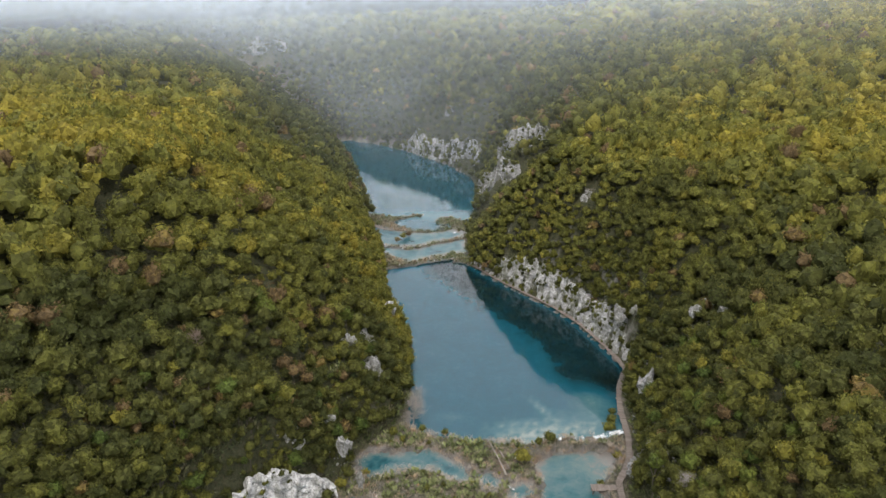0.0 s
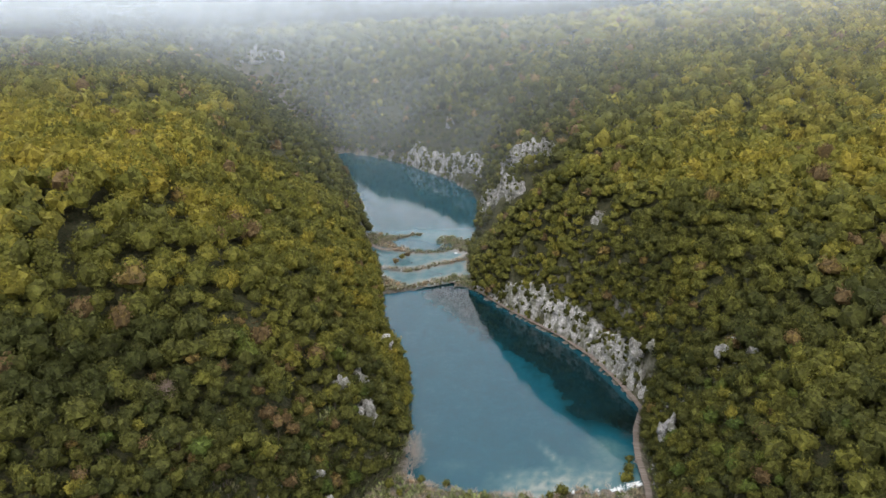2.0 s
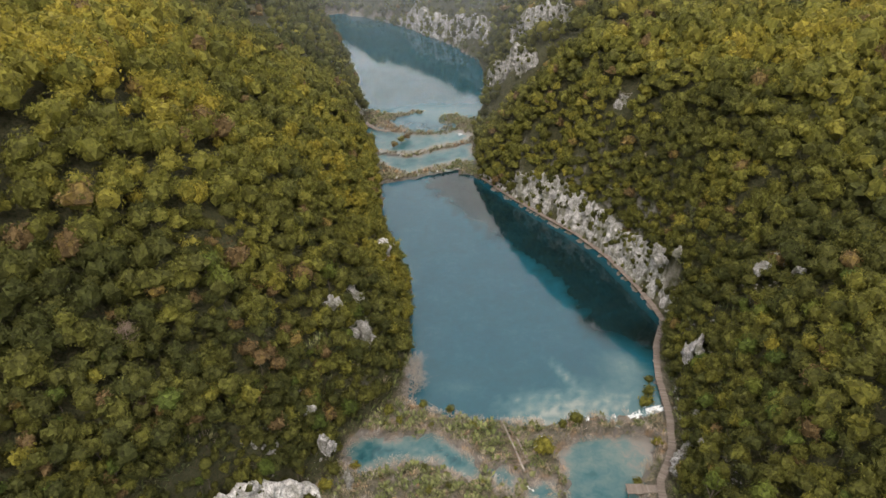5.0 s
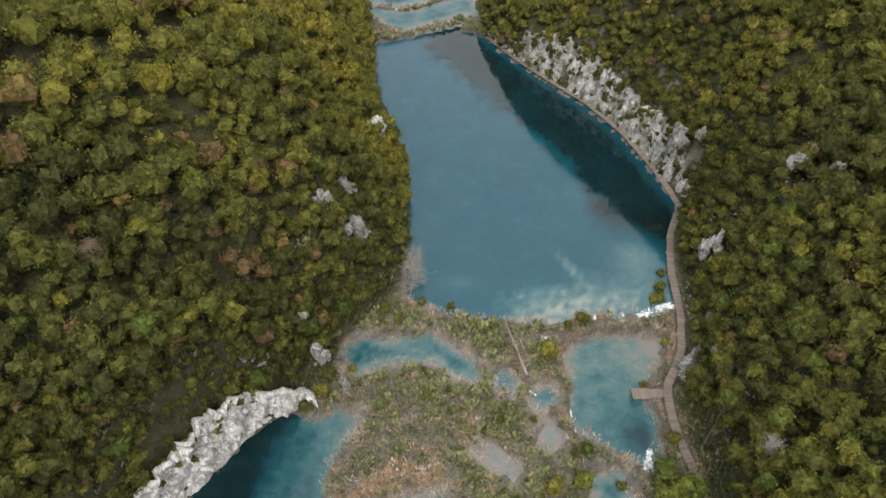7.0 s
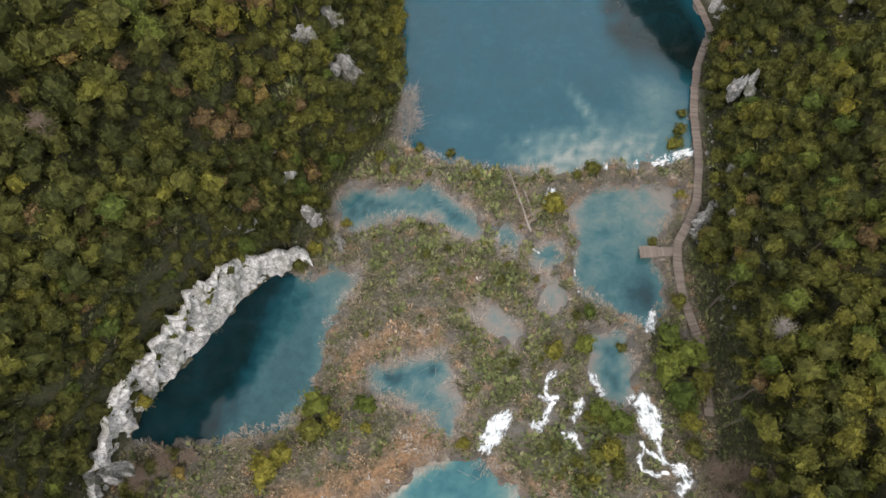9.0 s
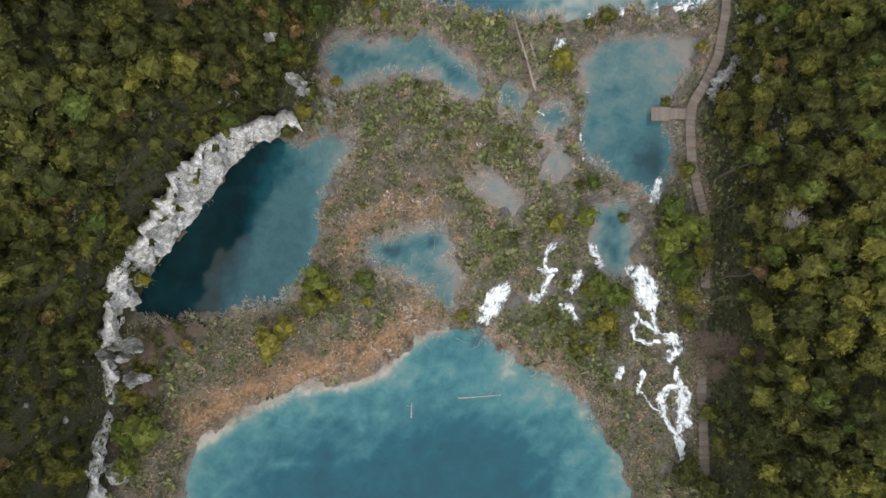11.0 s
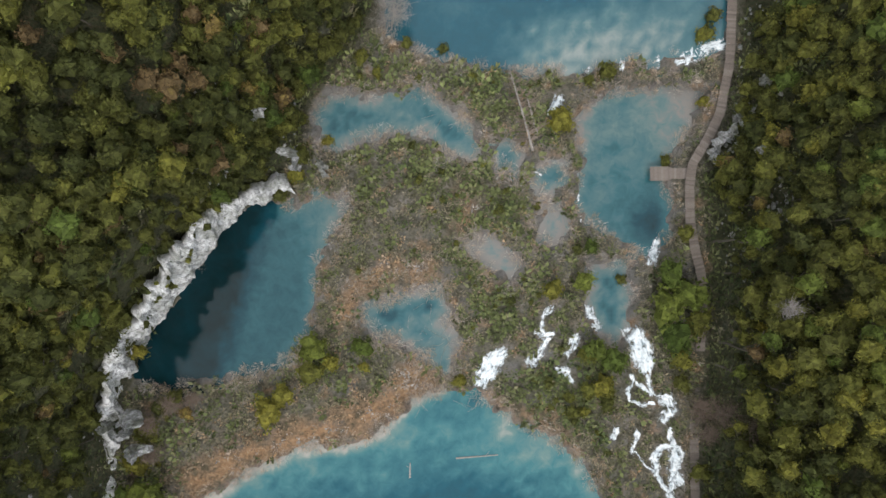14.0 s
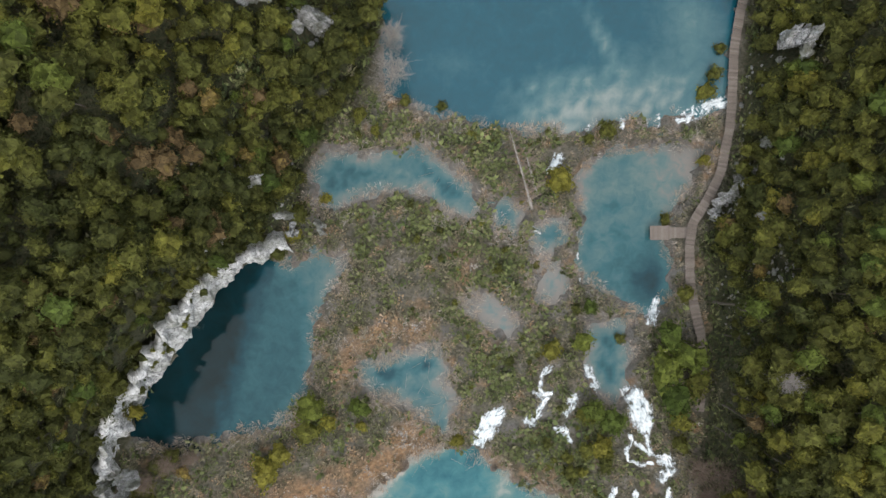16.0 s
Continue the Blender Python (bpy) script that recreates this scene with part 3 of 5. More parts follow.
def gather(name, spots, shapes, label):
    """One mesh of many crowns. spots: rows of x, y, z of the crown's middle, radius, height ratio, tint."""
    V, F, T, base = [], [], [], 0
    rr = np.random.RandomState(len(spots))
    turn = rr.uniform(0, 6.28, len(spots))
    kind = rr.randint(0, len(shapes), len(spots))
    for k, (v, f) in enumerate(shapes):
        sel = np.nonzero(kind == k)[0]
        if not len(sel):
            continue
        s = spots[sel]
        c, sn = np.cos(turn[sel])[:, None], np.sin(turn[sel])[:, None]
        x = (v[None, :, 0] * c - v[None, :, 1] * sn) * s[:, 3:4] + s[:, 0:1]
        y = (v[None, :, 0] * sn + v[None, :, 1] * c) * s[:, 3:4] + s[:, 1:2]
        z = v[None, :, 2] * (s[:, 3] * s[:, 4])[:, None] + s[:, 2:3]
        V.append(np.stack([x, y, z], -1).reshape(-1, 3))
        F.append((f[None] + base + len(v) * np.arange(len(sel))[:, None, None]).reshape(-1, 3))
        T.append(np.repeat(s[:, 5], len(v)))
        base += len(sel) * len(v)
    ob = link_mesh(name, np.concatenate(V), np.concatenate(F), M_WOODS, shapes is not CROWNS_NEAR, [("tint", np.concatenate(T))])
    return tagged(ob, label, "woods", kind="stuff")


def scatter(x0, x1, y0, y1, gap, seed):
    """Jittered points on a lattice."""
    rr = np.random.RandomState(seed)
    x, y = np.meshgrid(np.arange(x0, x1, gap), np.arange(y0, y1, gap))
    x = x + rr.uniform(-0.48, 0.48, x.shape) * gap
    y = y + rr.uniform(-0.48, 0.48, y.shape) * gap
    return x.ravel(), y.ravel(), rr


def bare_rock(x, y):
    """Where no trees grow: cliff faces and ledges."""
    bare = np.zeros(np.shape(x), bool)
    for cx, cy, q in ((-21.5, 188.5, 3.2), (-24, 197, 2.2), (-29, 189.5, 2.4), (64, 185.5, 3.0), (78.5, 188, 2.4), (65, 223.5, 3.0), (63, 279, 4.8), (-24.5, 153, 2.0), (54.5, 157, 2.4), (59, 146.5, 2.0), (-20, 229, 2.2)):
        bare |= np.hypot(x - cx, y - cy) < q
    for poly in LEDGES:
        bare |= inside_distance(x, y, poly) > 0
    return bare


LEDGES = [[(-62, 112), (-53, 128), (-44, 141), (-36, 149), (-36.8, 150), (-45, 142.3), (-54.3, 129.2), (-63.3, 112.6)],
          [(67, 214), (62, 231), (55.5, 249), (47, 265), (36, 279), (25, 294), (29.2, 297.4), (40.2, 283), (52, 268), (60.2, 251), (67.2, 232.5), (71.8, 217)],
          [(20, 382), (27, 370.5), (34, 366), (46, 361), (50, 365), (37, 371), (28, 377), (22, 387)], [(33, 402), (41, 390), (52, 384), (63, 380), (65, 386), (54, 392), (44, 398), (37, 408)],
          [(-31, 546), (-15, 528), (1, 506), (15, 481), (22, 464), (24, 466), (18, 483), (4, 509), (-12, 531), (-28, 550)]]


def tree_spots(x, y, rr, size, lift, steep_only=False):
    """Trees on the land, small at the rims; a second sowing fills the steep parts."""
    h, d = land(x, y)
    keep = ((d > 0.6) | (y > 592)) & ~bare_rock(x, y)
    if steep_only:
        e = 1.5
        steep = np.hypot((land(x + e, y)[0] - h) / e, (land(x, y + e)[0] - h) / e)
        keep &= rr.uniform(0, 1, len(x)) < (np.sqrt(1 + steep ** 2) - 1.05) / 2.4
    x, y, h, d = x[keep], y[keep], h[keep], d[keep]
    # small trees on the slopes, wider and fewer ones on the plateau
    stature = np.clip(0.78 + (d - 14) / 75, 0.78, 1.55)
    keep = rr.uniform(0, 1, len(x)) < (0.8 / stature) ** 1.45
    x, y, h, d, stature = x[keep], y[keep], h[keep], d[keep], stature[keep]
    r = size * rr.uniform(0.62, 1.42, len(x)) * stature
    lift = lift + 0.5 * (stature < 1) + 1.6 * (x < -20) * np.clip((160 - y) / 6, 0, 1) * np.clip(1.3 - d / 12, 0, 1) + 5.5 * (x > 30) * np.clip((150 - y) / 8, 0, 1) * np.clip(1 - d / 16, 0, 1)
    tint = 0.28 + 0.20 * rough_field(x, y, 60, 8, 3) + rr.normal(0, 0.13, len(x)) + 0.0135 * np.clip(h - 48, 0, 60)
    tint = tint - 0.22 * bump_at(x, y, -75, 140, 55, 50) + 0.07 * np.clip((y - 230) / 60, 0, 1) + 0.18 * bump_at(x, y, -38, 255, 28, 65) - 0.10 * bump_at(x, y, 85, 140, 50, 110)
    odd = rr.uniform(0, 1, len(x))
    tint = np.where(odd > 0.975 + 0.015 * (y > 300), rr.uniform(0.38, 0.56, len(x)), np.where(odd < 0.03 + 0.04 * bump_at(x, y, -65, 150, 40, 40), rr.uniform(1.06, 1.15, len(x)), np.clip(tint - 0.30 * np.clip((y - 300) / 180, 0, 1), 0, 0.8)))
    return np.stack([x, y, h + lift * r, r, rr.uniform(0.9, 1.25, len(x)), np.clip(tint, 0, 1.15), h, d], -1)


def in_sight(x, y, far):
    """The part of the plan that the flight overlooks."""
    return (np.abs(x) < 95 + 0.72 * np.maximum(y - 20, 0)) & (y < far)


sown = []
for gap, seed, steep_only in ((2.75, 1, False), (1.75, 5, True)):
    x, y, rr = scatter(-175, 185, 60, 350, gap, seed)
    k = in_sight(x, y, 350)
    sown.append(tree_spots(x[k], y[k], rr, 2.65, 1.3, steep_only))
x, y, rr = scatter(-80, -20, 78, 162, 1.05, 9)
d = land(x, y)[1]
k = (d > 2.3) & (d < 13) & (rr.uniform(0, 1, len(x)) < np.clip(1.25 - d / 12, 0.25, 0.9))
sown.append(tree_spots(x[k], y[k], rr, 1.75, 1.0))
near_spots = np.concatenate(sown)
# the rim of the gorge, where the flight passes nearest, is planted tree by tree
rim = (near_spots[:, 1] > 92) & (near_spots[:, 1] < 200) & (near_spots[:, 7] < 34)
single = np.nonzero(rim)[0]
single = single[:: max(1, math.ceil(len(single) / 290))]
joined = np.ones(len(near_spots), bool)
joined[single] = False
core_zone = (np.abs(near_spots[:, 0] - 2) < 100) & (near_spots[:, 1] > 78) & (near_spots[:, 1] < 262)
gather("near_woods", near_spots[joined & core_zone], CROWNS_NEAR, "dense mixed woods turning from green to autumn yellow")
gather("rim_woods", near_spots[joined & ~core_zone], CROWNS_AROUND, "dense autumn woods along the canyon rim")
x, y, rr = scatter(-110, 120, 76, 262, 2.5, 41)
d = land(x, y)[1]
k = (d > 0.8) & (d < 48)
under = tree_spots(x[k], y[k], rr, 1.75, 0.45)
under[:, 5] = np.minimum(under[:, 5], 0.6) * 0.75
gather("understorey", under, CROWNS_MID, "low dark green saplings and bushes under the trees")
x, y, rr = scatter(-520, 620, 60, 760, 4.6, 2)
k = in_sight(x, y, 760) & ~((y < 350) & (x > -175) & (x < 185))
mid_spots = tree_spots(x[k], y[k], rr, 3.3, 0.95)
x, y, rr = scatter(-150, 260, 340, 760, 3.1, 43)
k = in_sight(x, y, 760) & ~((y < 350) & (x > -175) & (x < 185))
mid_spots = np.concatenate([mid_spots, tree_spots(x[k], y[k], rr, 2.9, 0.95, True)])
gather("hillside_woods", mid_spots, CROWNS_MID, "dense autumn woods on the canyon plateau")
x, y, rr = scatter(-1300, 1500, 760, 1700, 9.5, 3)
k = in_sight(x, y, 1700)
far_spots = tree_spots(x[k], y[k], rr, 6.0, 0.6)
gather("far_woods", far_spots, CROWNS_FAR, "hazy distant woods on the high plateau")


# ---- helpers for things ----
def part(name, bm, material, parent, label="", smooth=False):
    """A bmesh as one mesh object under a thing or a part."""
    me = bpy.data.meshes.new(name)
    bm.to_mesh(me)
    bm.free()
    me.materials.append(material)
    if smooth:
        me.polygons.foreach_set("use_smooth", [True] * len(me.polygons))
    ob = new(name, me)
    ob.parent = parent
    if label:
        ob["label"] = label
    return ob


def empty(name, x, y, z, label, category, group="", turn=0.0):
    ob = new(name)
    ob.matrix_world = pose(x, y, z, 0, 0, turn)
    return tagged(ob, label, category, group)


def ground_at(x, y):
    return float(land(np.array([float(x)]), np.array([float(y)]))[0][0])


def stick(bm, a, b, ra, rb, sides=5):
    """A tapered round bar from a to b."""
    a, b = Vector(a), Vector(b)
    w = (b - a).normalized()
    s = w.orthogonal().normalized()
    t = w.cross(s)
    rings = []
    for p, r in ((a, ra), (b, rb)):
        rings.append([bm.verts.new(p + r * (math.cos(6.2832 * i / sides) * s + math.sin(6.2832 * i / sides) * t)) for i in range(sides)])
    for i in range(sides):
        bm.faces.new((rings[0][i], rings[0][(i + 1) % sides], rings[1][(i + 1) % sides], rings[1][i]))
    bm.faces.new(rings[1])
    bm.faces.new(rings[0][::-1])


def box(bm, x0, x1, y0, y1, z0, z1, m=None):
    v = [bm.verts.new(p) for p in ((x0, y0, z0), (x1, y0, z0), (x1, y1, z0), (x0, y1, z0), (x0, y0, z1), (x1, y0, z1), (x1, y1, z1), (x0, y1, z1))]
    for f in ((3, 2, 1, 0), (4, 5, 6, 7), (0, 1, 5, 4), (1, 2, 6, 5), (2, 3, 7, 6), (3, 0, 4, 7)):
        bm.faces.new([v[i] for i in f])
    if m is not None:
        bmesh.ops.transform(bm, matrix=m, verts=v)


# ---- cliffs ----
def along(points, step):
    """Points at even steps along a line, with the distance gone."""
    p = np.array(points, float)
    gone = np.r_[0, np.cumsum(np.hypot(*np.diff(p, axis=0).T))]
    s = np.arange(0, gone[-1] + step * 0.5, step)
    return s, np.stack([np.interp(s, gone, p[:, 0]), np.interp(s, gone, p[:, 1])], -1), gone


def saw(x):
    """A triangle wave of -1 to 1: plane faces that meet in sharp edges."""
    return 4 * np.abs(x - np.floor(x + 0.5)) - 1


def cliff(name, label, points, heights, z0, lean, side, seed, step=0.7, back=8.0, size=1.0, material=M_ROCK, jag=1.0, facets=0.0):
    """A broken limestone face along a line, leaning back, with its top run back into the slope."""
    s, p, gone = along(points, step)
    for _ in range(3):
        p[1:-1] = (p[:-2] + 2 * p[1:-1] + p[2:]) / 4
    t = np.gradient(p, axis=0)
    n = side * np.stack([-t[:, 1], t[:, 0]], -1) / np.hypot(t[:, 0], t[:, 1])[:, None]
    k = max(2, int(6 / step))
    pad = np.pad(n, ((k, k), (0, 0)), "edge")
    n = np.stack([np.convolve(pad[:, i], np.ones(2 * k + 1) / (2 * k + 1), "valid") for i in range(2)], -1)
    top = np.interp(s, gone, heights) * (1 + (0.12 + 0.1 * jag) * rough_field(s, 0 * s, 12, seed) + 0.05 * rough_field(s, 0 * s, 3, seed + 1))
    top = top * (1 + 0.05 * facets * saw((s + 1.5 * rough_field(s, 0 * s, 9, seed + 5)) / 6.5))
    rows_up, rows_back = max(6, int(max(heights) / step)), 6
    V = []
    for j in range(rows_up + rows_back):
        f = min(j / (rows_up - 1), 1.0)
        z = z0 + top * f
        off = lean * top * f
        big = rough_field(s, z * 0.6 + 40 * seed, 9 * size, seed + 2)
        ribs = np.abs(rough_field(s, z * 0.25, 3.2 * size, seed + 3))
        grit = rough_field(s, z, 1.3 * size, seed + 4, 3)
        tier = (z + 0.9 * big) / (2.6 * size)
        shelf = np.round(tier) - tier
        bent = 1.2 * rough_field(s, z, 8, seed + 6, 2)
        plane = 0.95 * saw((s + 0.55 * z + bent) / 7.3) + 0.6 * saw((s - 0.8 * z + bent) / 4.1) + 0.3 * saw((0.5 * s + z - bent) / 2.7) + 0.2 * saw((s + 0.2 * z) / 1.7)
        off = off + facets * size * np.clip(f * 6, 0.3, 1) * plane
        off = off + (1 - 0.65 * facets) * size * np.clip(f * 6, 0.3, 1) * (1.3 * big + (1.3 - 0.7 * f) * (0.3 + 0.7 * jag) * ribs + jag * 0.4 * grit + jag * 0.45 * shelf)
        if j >= rows_up:
            b = (j - rows_up + 1) / rows_back
            off, z = last + back * b, z + 0.5 * np.sin(3 * b) - 0.9 * back * b * b
        else:
            last = off
        V.append(np.column_stack([p + n * off[:, None], z]))
    V = np.array(V)
    faces = grid_faces(len(s), len(V))
    if side > 0:
        faces = faces[:, ::-1]
    ob = link_mesh(name, V.reshape(-1, 3), faces, material, jag < 1 and not facets)
    return tagged(ob, label, "cliff", kind="structure")


POOLSIDE = cliff("cliff_by_dark_pool", "pale grey fractured limestone cliff over a dark pool", [(-29, 151), (-34, 149), (-40, 146.5), (-44, 141), (-50, 132), (-54, 127), (-59.5, 119.5), (-62, 113), (-64, 106), (-65, 95), (-66, 84), (-65, 76)],
      [4, 9, 13, 17, 18, 17, 14, 11, 7, 0.6, 5, 6], -1.6, -0.06, -1, 1, 0.4, 3.0, 1.0, M_SLAB, 0.5, 0.8)
LAKESIDE = cliff("cliff_lakeside", "white limestone cliff above the lakeside path", [(14, 314), (20, 304), (27, 293.5), (37.5, 279.5), (48.5, 265), (57, 249), (63.5, 231), (68.5, 216), (69, 204)],
      [2, 5, 11, 16, 15, 12, 13, 8, 3], -0.4, 0.26, 1, 2, 0.6, 6, 1.0, M_FACE, 0.4, 0.45)
SPUR = cliff("cliff_spur", "pale limestone cliff with shrubs on a wooded spur", [(19, 386), (24, 377), (32, 370), (41, 366), (50, 362)], [11, 22, 27, 25, 12], 10.0, 0.12, 1, 3, 0.7, 9, 1.0, M_STREAKED)
SPUR_UPPER = cliff("cliff_spur_upper", "upper pale limestone band on a wooded spur", [(33, 405), (39, 396), (50, 389), (59, 385), (66, 382)], [9, 18, 23, 20, 10], 31.0, 0.12, 1, 4, 0.7, 8, 1.0, M_STREAKED)
FAR_CLIFF = cliff("cliff_far_lake", "pale limestone cliffs over the farther lake", [(-52, 568), (-42, 560), (-31, 549), (-22, 538), (-15, 527), (-7, 517), (3, 505), (12, 490), (19, 477), (25, 464)], [2, 3, 6, 21, 12, 16, 17, 21, 22, 12], 1.0, 0.2, 1, 5, 0.8, 10, 1.0, M_STREAKED)
GORGE_CLIFF = cliff("cliff_gorge_left", "distant hazy limestone cliffs of the gorge", [(-322, 1095), (-302, 1092), (-284, 1080), (-262, 1068), (-245, 1060), (-228, 1040)], [10, 34, 44, 36, 44, 15], 2.0, 0.15, 1, 6, 2.0, 20, 3.0, M_STREAKED)
cliff("cliff_left_shore", "narrow pale cliff strip by the lake", [(-17, 247), (-14.5, 238), (-15, 228), (-15.5, 218)], [6, 15, 18, 7], -0.5, 0.2, -1, 7, 0.7, 6)


def cliff_shrubs(faces_of, share, seed):
    """Small trees clinging to ledges of a cliff."""
    rr = np.random.RandomState(seed)
    rows = []
    for ob, size in faces_of:
        co = np.zeros(len(ob.data.vertices) * 3, np.float32)
        ob.data.vertices.foreach_get("co", co)
        co = co.reshape(-1, 3)
        clump = rough_field(co[:, 0], co[:, 1] + 0.5 * co[:, 2], 14 * size, seed, 3)
        pick = co[rr.uniform(0, 1, len(co)) < share / size ** 0.5 * np.clip(0.5 + clump, 0, 2) * 1.5 * (0.25 + 0.2 * (size > 1.1) + 0.55 * (size > 1.3) + 1.6 * (size < 1.1) * np.clip((co[:, 2] - 4) / 12, 0, 1))]
        rows.append(np.stack([pick[:, 0], pick[:, 1], pick[:, 2], size * rr.uniform(0.6, 1.6, len(pick)), rr.uniform(0.9, 1.5, len(pick)), np.clip(rr.normal(0.12, 0.1, len(pick)), 0, 1)], -1))
    return gather("cliff_shrubs", np.concatenate(rows), CROWNS_MID, "small green trees clinging to cliff ledges")


def brow_shrubs(ob, share, seed):
    """Bushes hanging over the upper edge of a cliff."""
    rr = np.random.RandomState(seed)
    co = np.zeros(len(ob.data.vertices) * 3, np.float32)
    ob.data.vertices.foreach_get("co", co)
    co = co.reshape(-1, 3)
    clump = rough_field(co[:, 0], co[:, 1], 9, seed, 3)
    top = np.clip((co[:, 2] - 6) / 9, 0.0, 1)
    pick = co[rr.uniform(0, 1, len(co)) < share * np.clip(0.35 + clump, 0, 1.5) * top ** 2]
    return gather("brow_shrubs", np.stack([pick[:, 0], pick[:, 1], pick[:, 2], rr.uniform(0.5, 1.3, len(pick)), rr.uniform(0.8, 1.3, len(pick)), np.clip(rr.normal(0.2, 0.12, len(pick)), 0, 1)], -1), CROWNS_AROUND, "small bushes on the brow of the pale cliff")


brow_shrubs(POOLSIDE, 0.08, 8)
cliff_shrubs([(LAKESIDE, 1.0), (SPUR, 1.15), (SPUR_UPPER, 1.15), (FAR_CLIFF, 1.5), (GORGE_CLIFF, 4.0)], 0.10, 5)


def outcrop(x, y, z, r, tall, seed, label):
    """A weathered limestone knob with flat broken faces."""
    rg = random.Random(seed)
    bm = bmesh.new()
    for k in range(4):
        made = bmesh.ops.create_icosphere(bm, subdivisions=3, radius=1)["verts"]
        cuts = [(Vector((rg.gauss(0, 1), rg.gauss(0, 1), rg.gauss(0.3, 0.7))).normalized(), rg.uniform(0.28, 0.62)) for _ in range(13)]
        size = rg.uniform(0.55, 0.9)
        shift = Vector((rg.uniform(-0.5, 0.5), rg.uniform(-0.5, 0.5), rg.uniform(-0.35, 0.3)))
        stretch = Vector((rg.uniform(0.8, 1.4), rg.uniform(0.6, 1.1), rg.uniform(0.9, 1.6)))
        for v in made:
            for n, q in cuts:
                over = v.co.dot(n) - q
                if over > 0:
                    v.co -= n * over
            v.co += 0.2 * noise.noise_vector(v.co * 3.6 + Vector((k, seed, 0))) + 0.11 * noise.noise_vector(v.co * 9 + Vector((seed, k, 0)))
            v.co = Vector((v.co.x * stretch.x * size + shift.x, v.co.y * stretch.y * size + shift.y, v.co.z * stretch.z * size + shift.z))
            v.co = Vector((v.co.x * r * 1.25, v.co.y * r * 1.15, v.co.z * tall * 1.1))
    ob = part("rock_outcrop", bm, M_OUTCROP, None)
    ob.matrix_world = pose(x, y, z, rg.uniform(-14, 14), rg.uniform(-14, 14), rg.uniform(0, 360))
    return tagged(ob, label, "rock", "rocks among the trees")


OUTCROPS = [(-23.2, 189.5, 18.5, 3.4, 3.6), (-20.8, 190.0, 14.5, 2.8, 4.6), (-29.5, 191, 25.5, 3.2, 3.2), (-24.6, 198, 21, 2.2, 4.6), (-26, 199.5, 23, 1.8, 3), (-21.0, 231, 15, 2.4, 6), (-25.0, 153.2, 15.5, 1.2, 3.0), (-27.5, 156.2, 13, 1.2, 3.4), (-31.5, 161.5, 17, 1.6, 2), (-21.5, 153.5, -0.2, 1.6, 1.4), (-23.2, 154.6, 2.5, 1.5, 2.6),
            (-37.5, 152, 17, 2.2, 2.6), (-41, 150, 22, 1.6, 2), (-64, 106, 3, 2.2, 4), (-62, 84, 0, 2.4, 4), (-58.5, 105.5, 7, 2.2, 4), (-57.5, 100.5, 6, 1.8, 3.5),
            (53.8, 157.5, 2.2, 1.3, 1.1), (55.2, 159, 4.0, 1.5, 1.3), (56.6, 160.2, 5.0, 1.2, 1.2), (57.8, 161.8, 6.0, 1.1, 1.4), (54.6, 155.2, 2.6, 1.0, 0.9), (59.6, 148, 9, 1.7, 3), (58.7, 146, 7.5, 1.2, 2), (58.6, 155, 13, 1.6, 2.4), (62, 169, 8, 1.5, 2.2), (64.6, 187, 13.5, 2.6, 4.2), (66, 184.5, 14, 1.8, 3), (79, 190, 36, 1.7, 2.2), (81, 191.5, 38, 1.3, 1.8), (83, 192.5, 39, 1.5, 2.0), (84.5, 185, 39, 1.3, 2.2),
            (65.8, 226, 17.5, 2.8, 3.6), (69.5, 222, 21, 2.2, 2.6), (63.5, 280.5, 44, 2.8, 3.6), (67, 279, 44, 2.0, 3.0), (55.5, 153, 0.6, 1.3, 0.9), (58.5, 163.5, 3, 1.4, 1.3), (64, 175, 9, 1.4, 2.2)]
for i, (x, y, z, r, tall) in enumerate(OUTCROPS):
    outcrop(x, y, z, r, tall, 20 + i, "weathered pale limestone outcrop among trees")
outcrop(6, 541, 36, 4, 8, 71, "pale limestone needle above the farther lake")


def stone_material():
    n = Nodes("grey_rubble")
    g = n.noise(1.8, 6.0, 0.7)
    n.bump(g, 1.0, 0.3)
    return n.set(n.ramp(g, [(0.3, (0.10, 0.10, 0.085)), (0.5, (0.24, 0.235, 0.22)), (0.7, (0.38, 0.375, 0.36))]), 0.95)


M_STONE = stone_material()


def stones(name, spots, label):
    """Many small broken stones in one mesh."""
    rg = random.Random(len(spots))
    shapes = []
    for i in range(5):
        bm = bmesh.new()
        bmesh.ops.create_icosphere(bm, subdivisions=1, radius=1)
        shapes.append((np.array([tuple(v.co * rg.uniform(0.6, 1.15)) for v in bm.verts]), np.array([[v.index for v in f.verts] for f in bm.faces])))
        bm.free()
    ob = gather(name, spots, shapes, label)
    ob.data.materials[0] = M_STONE
    ob["category"] = "stones"
    return ob


rows = []
rg = random.Random(77)
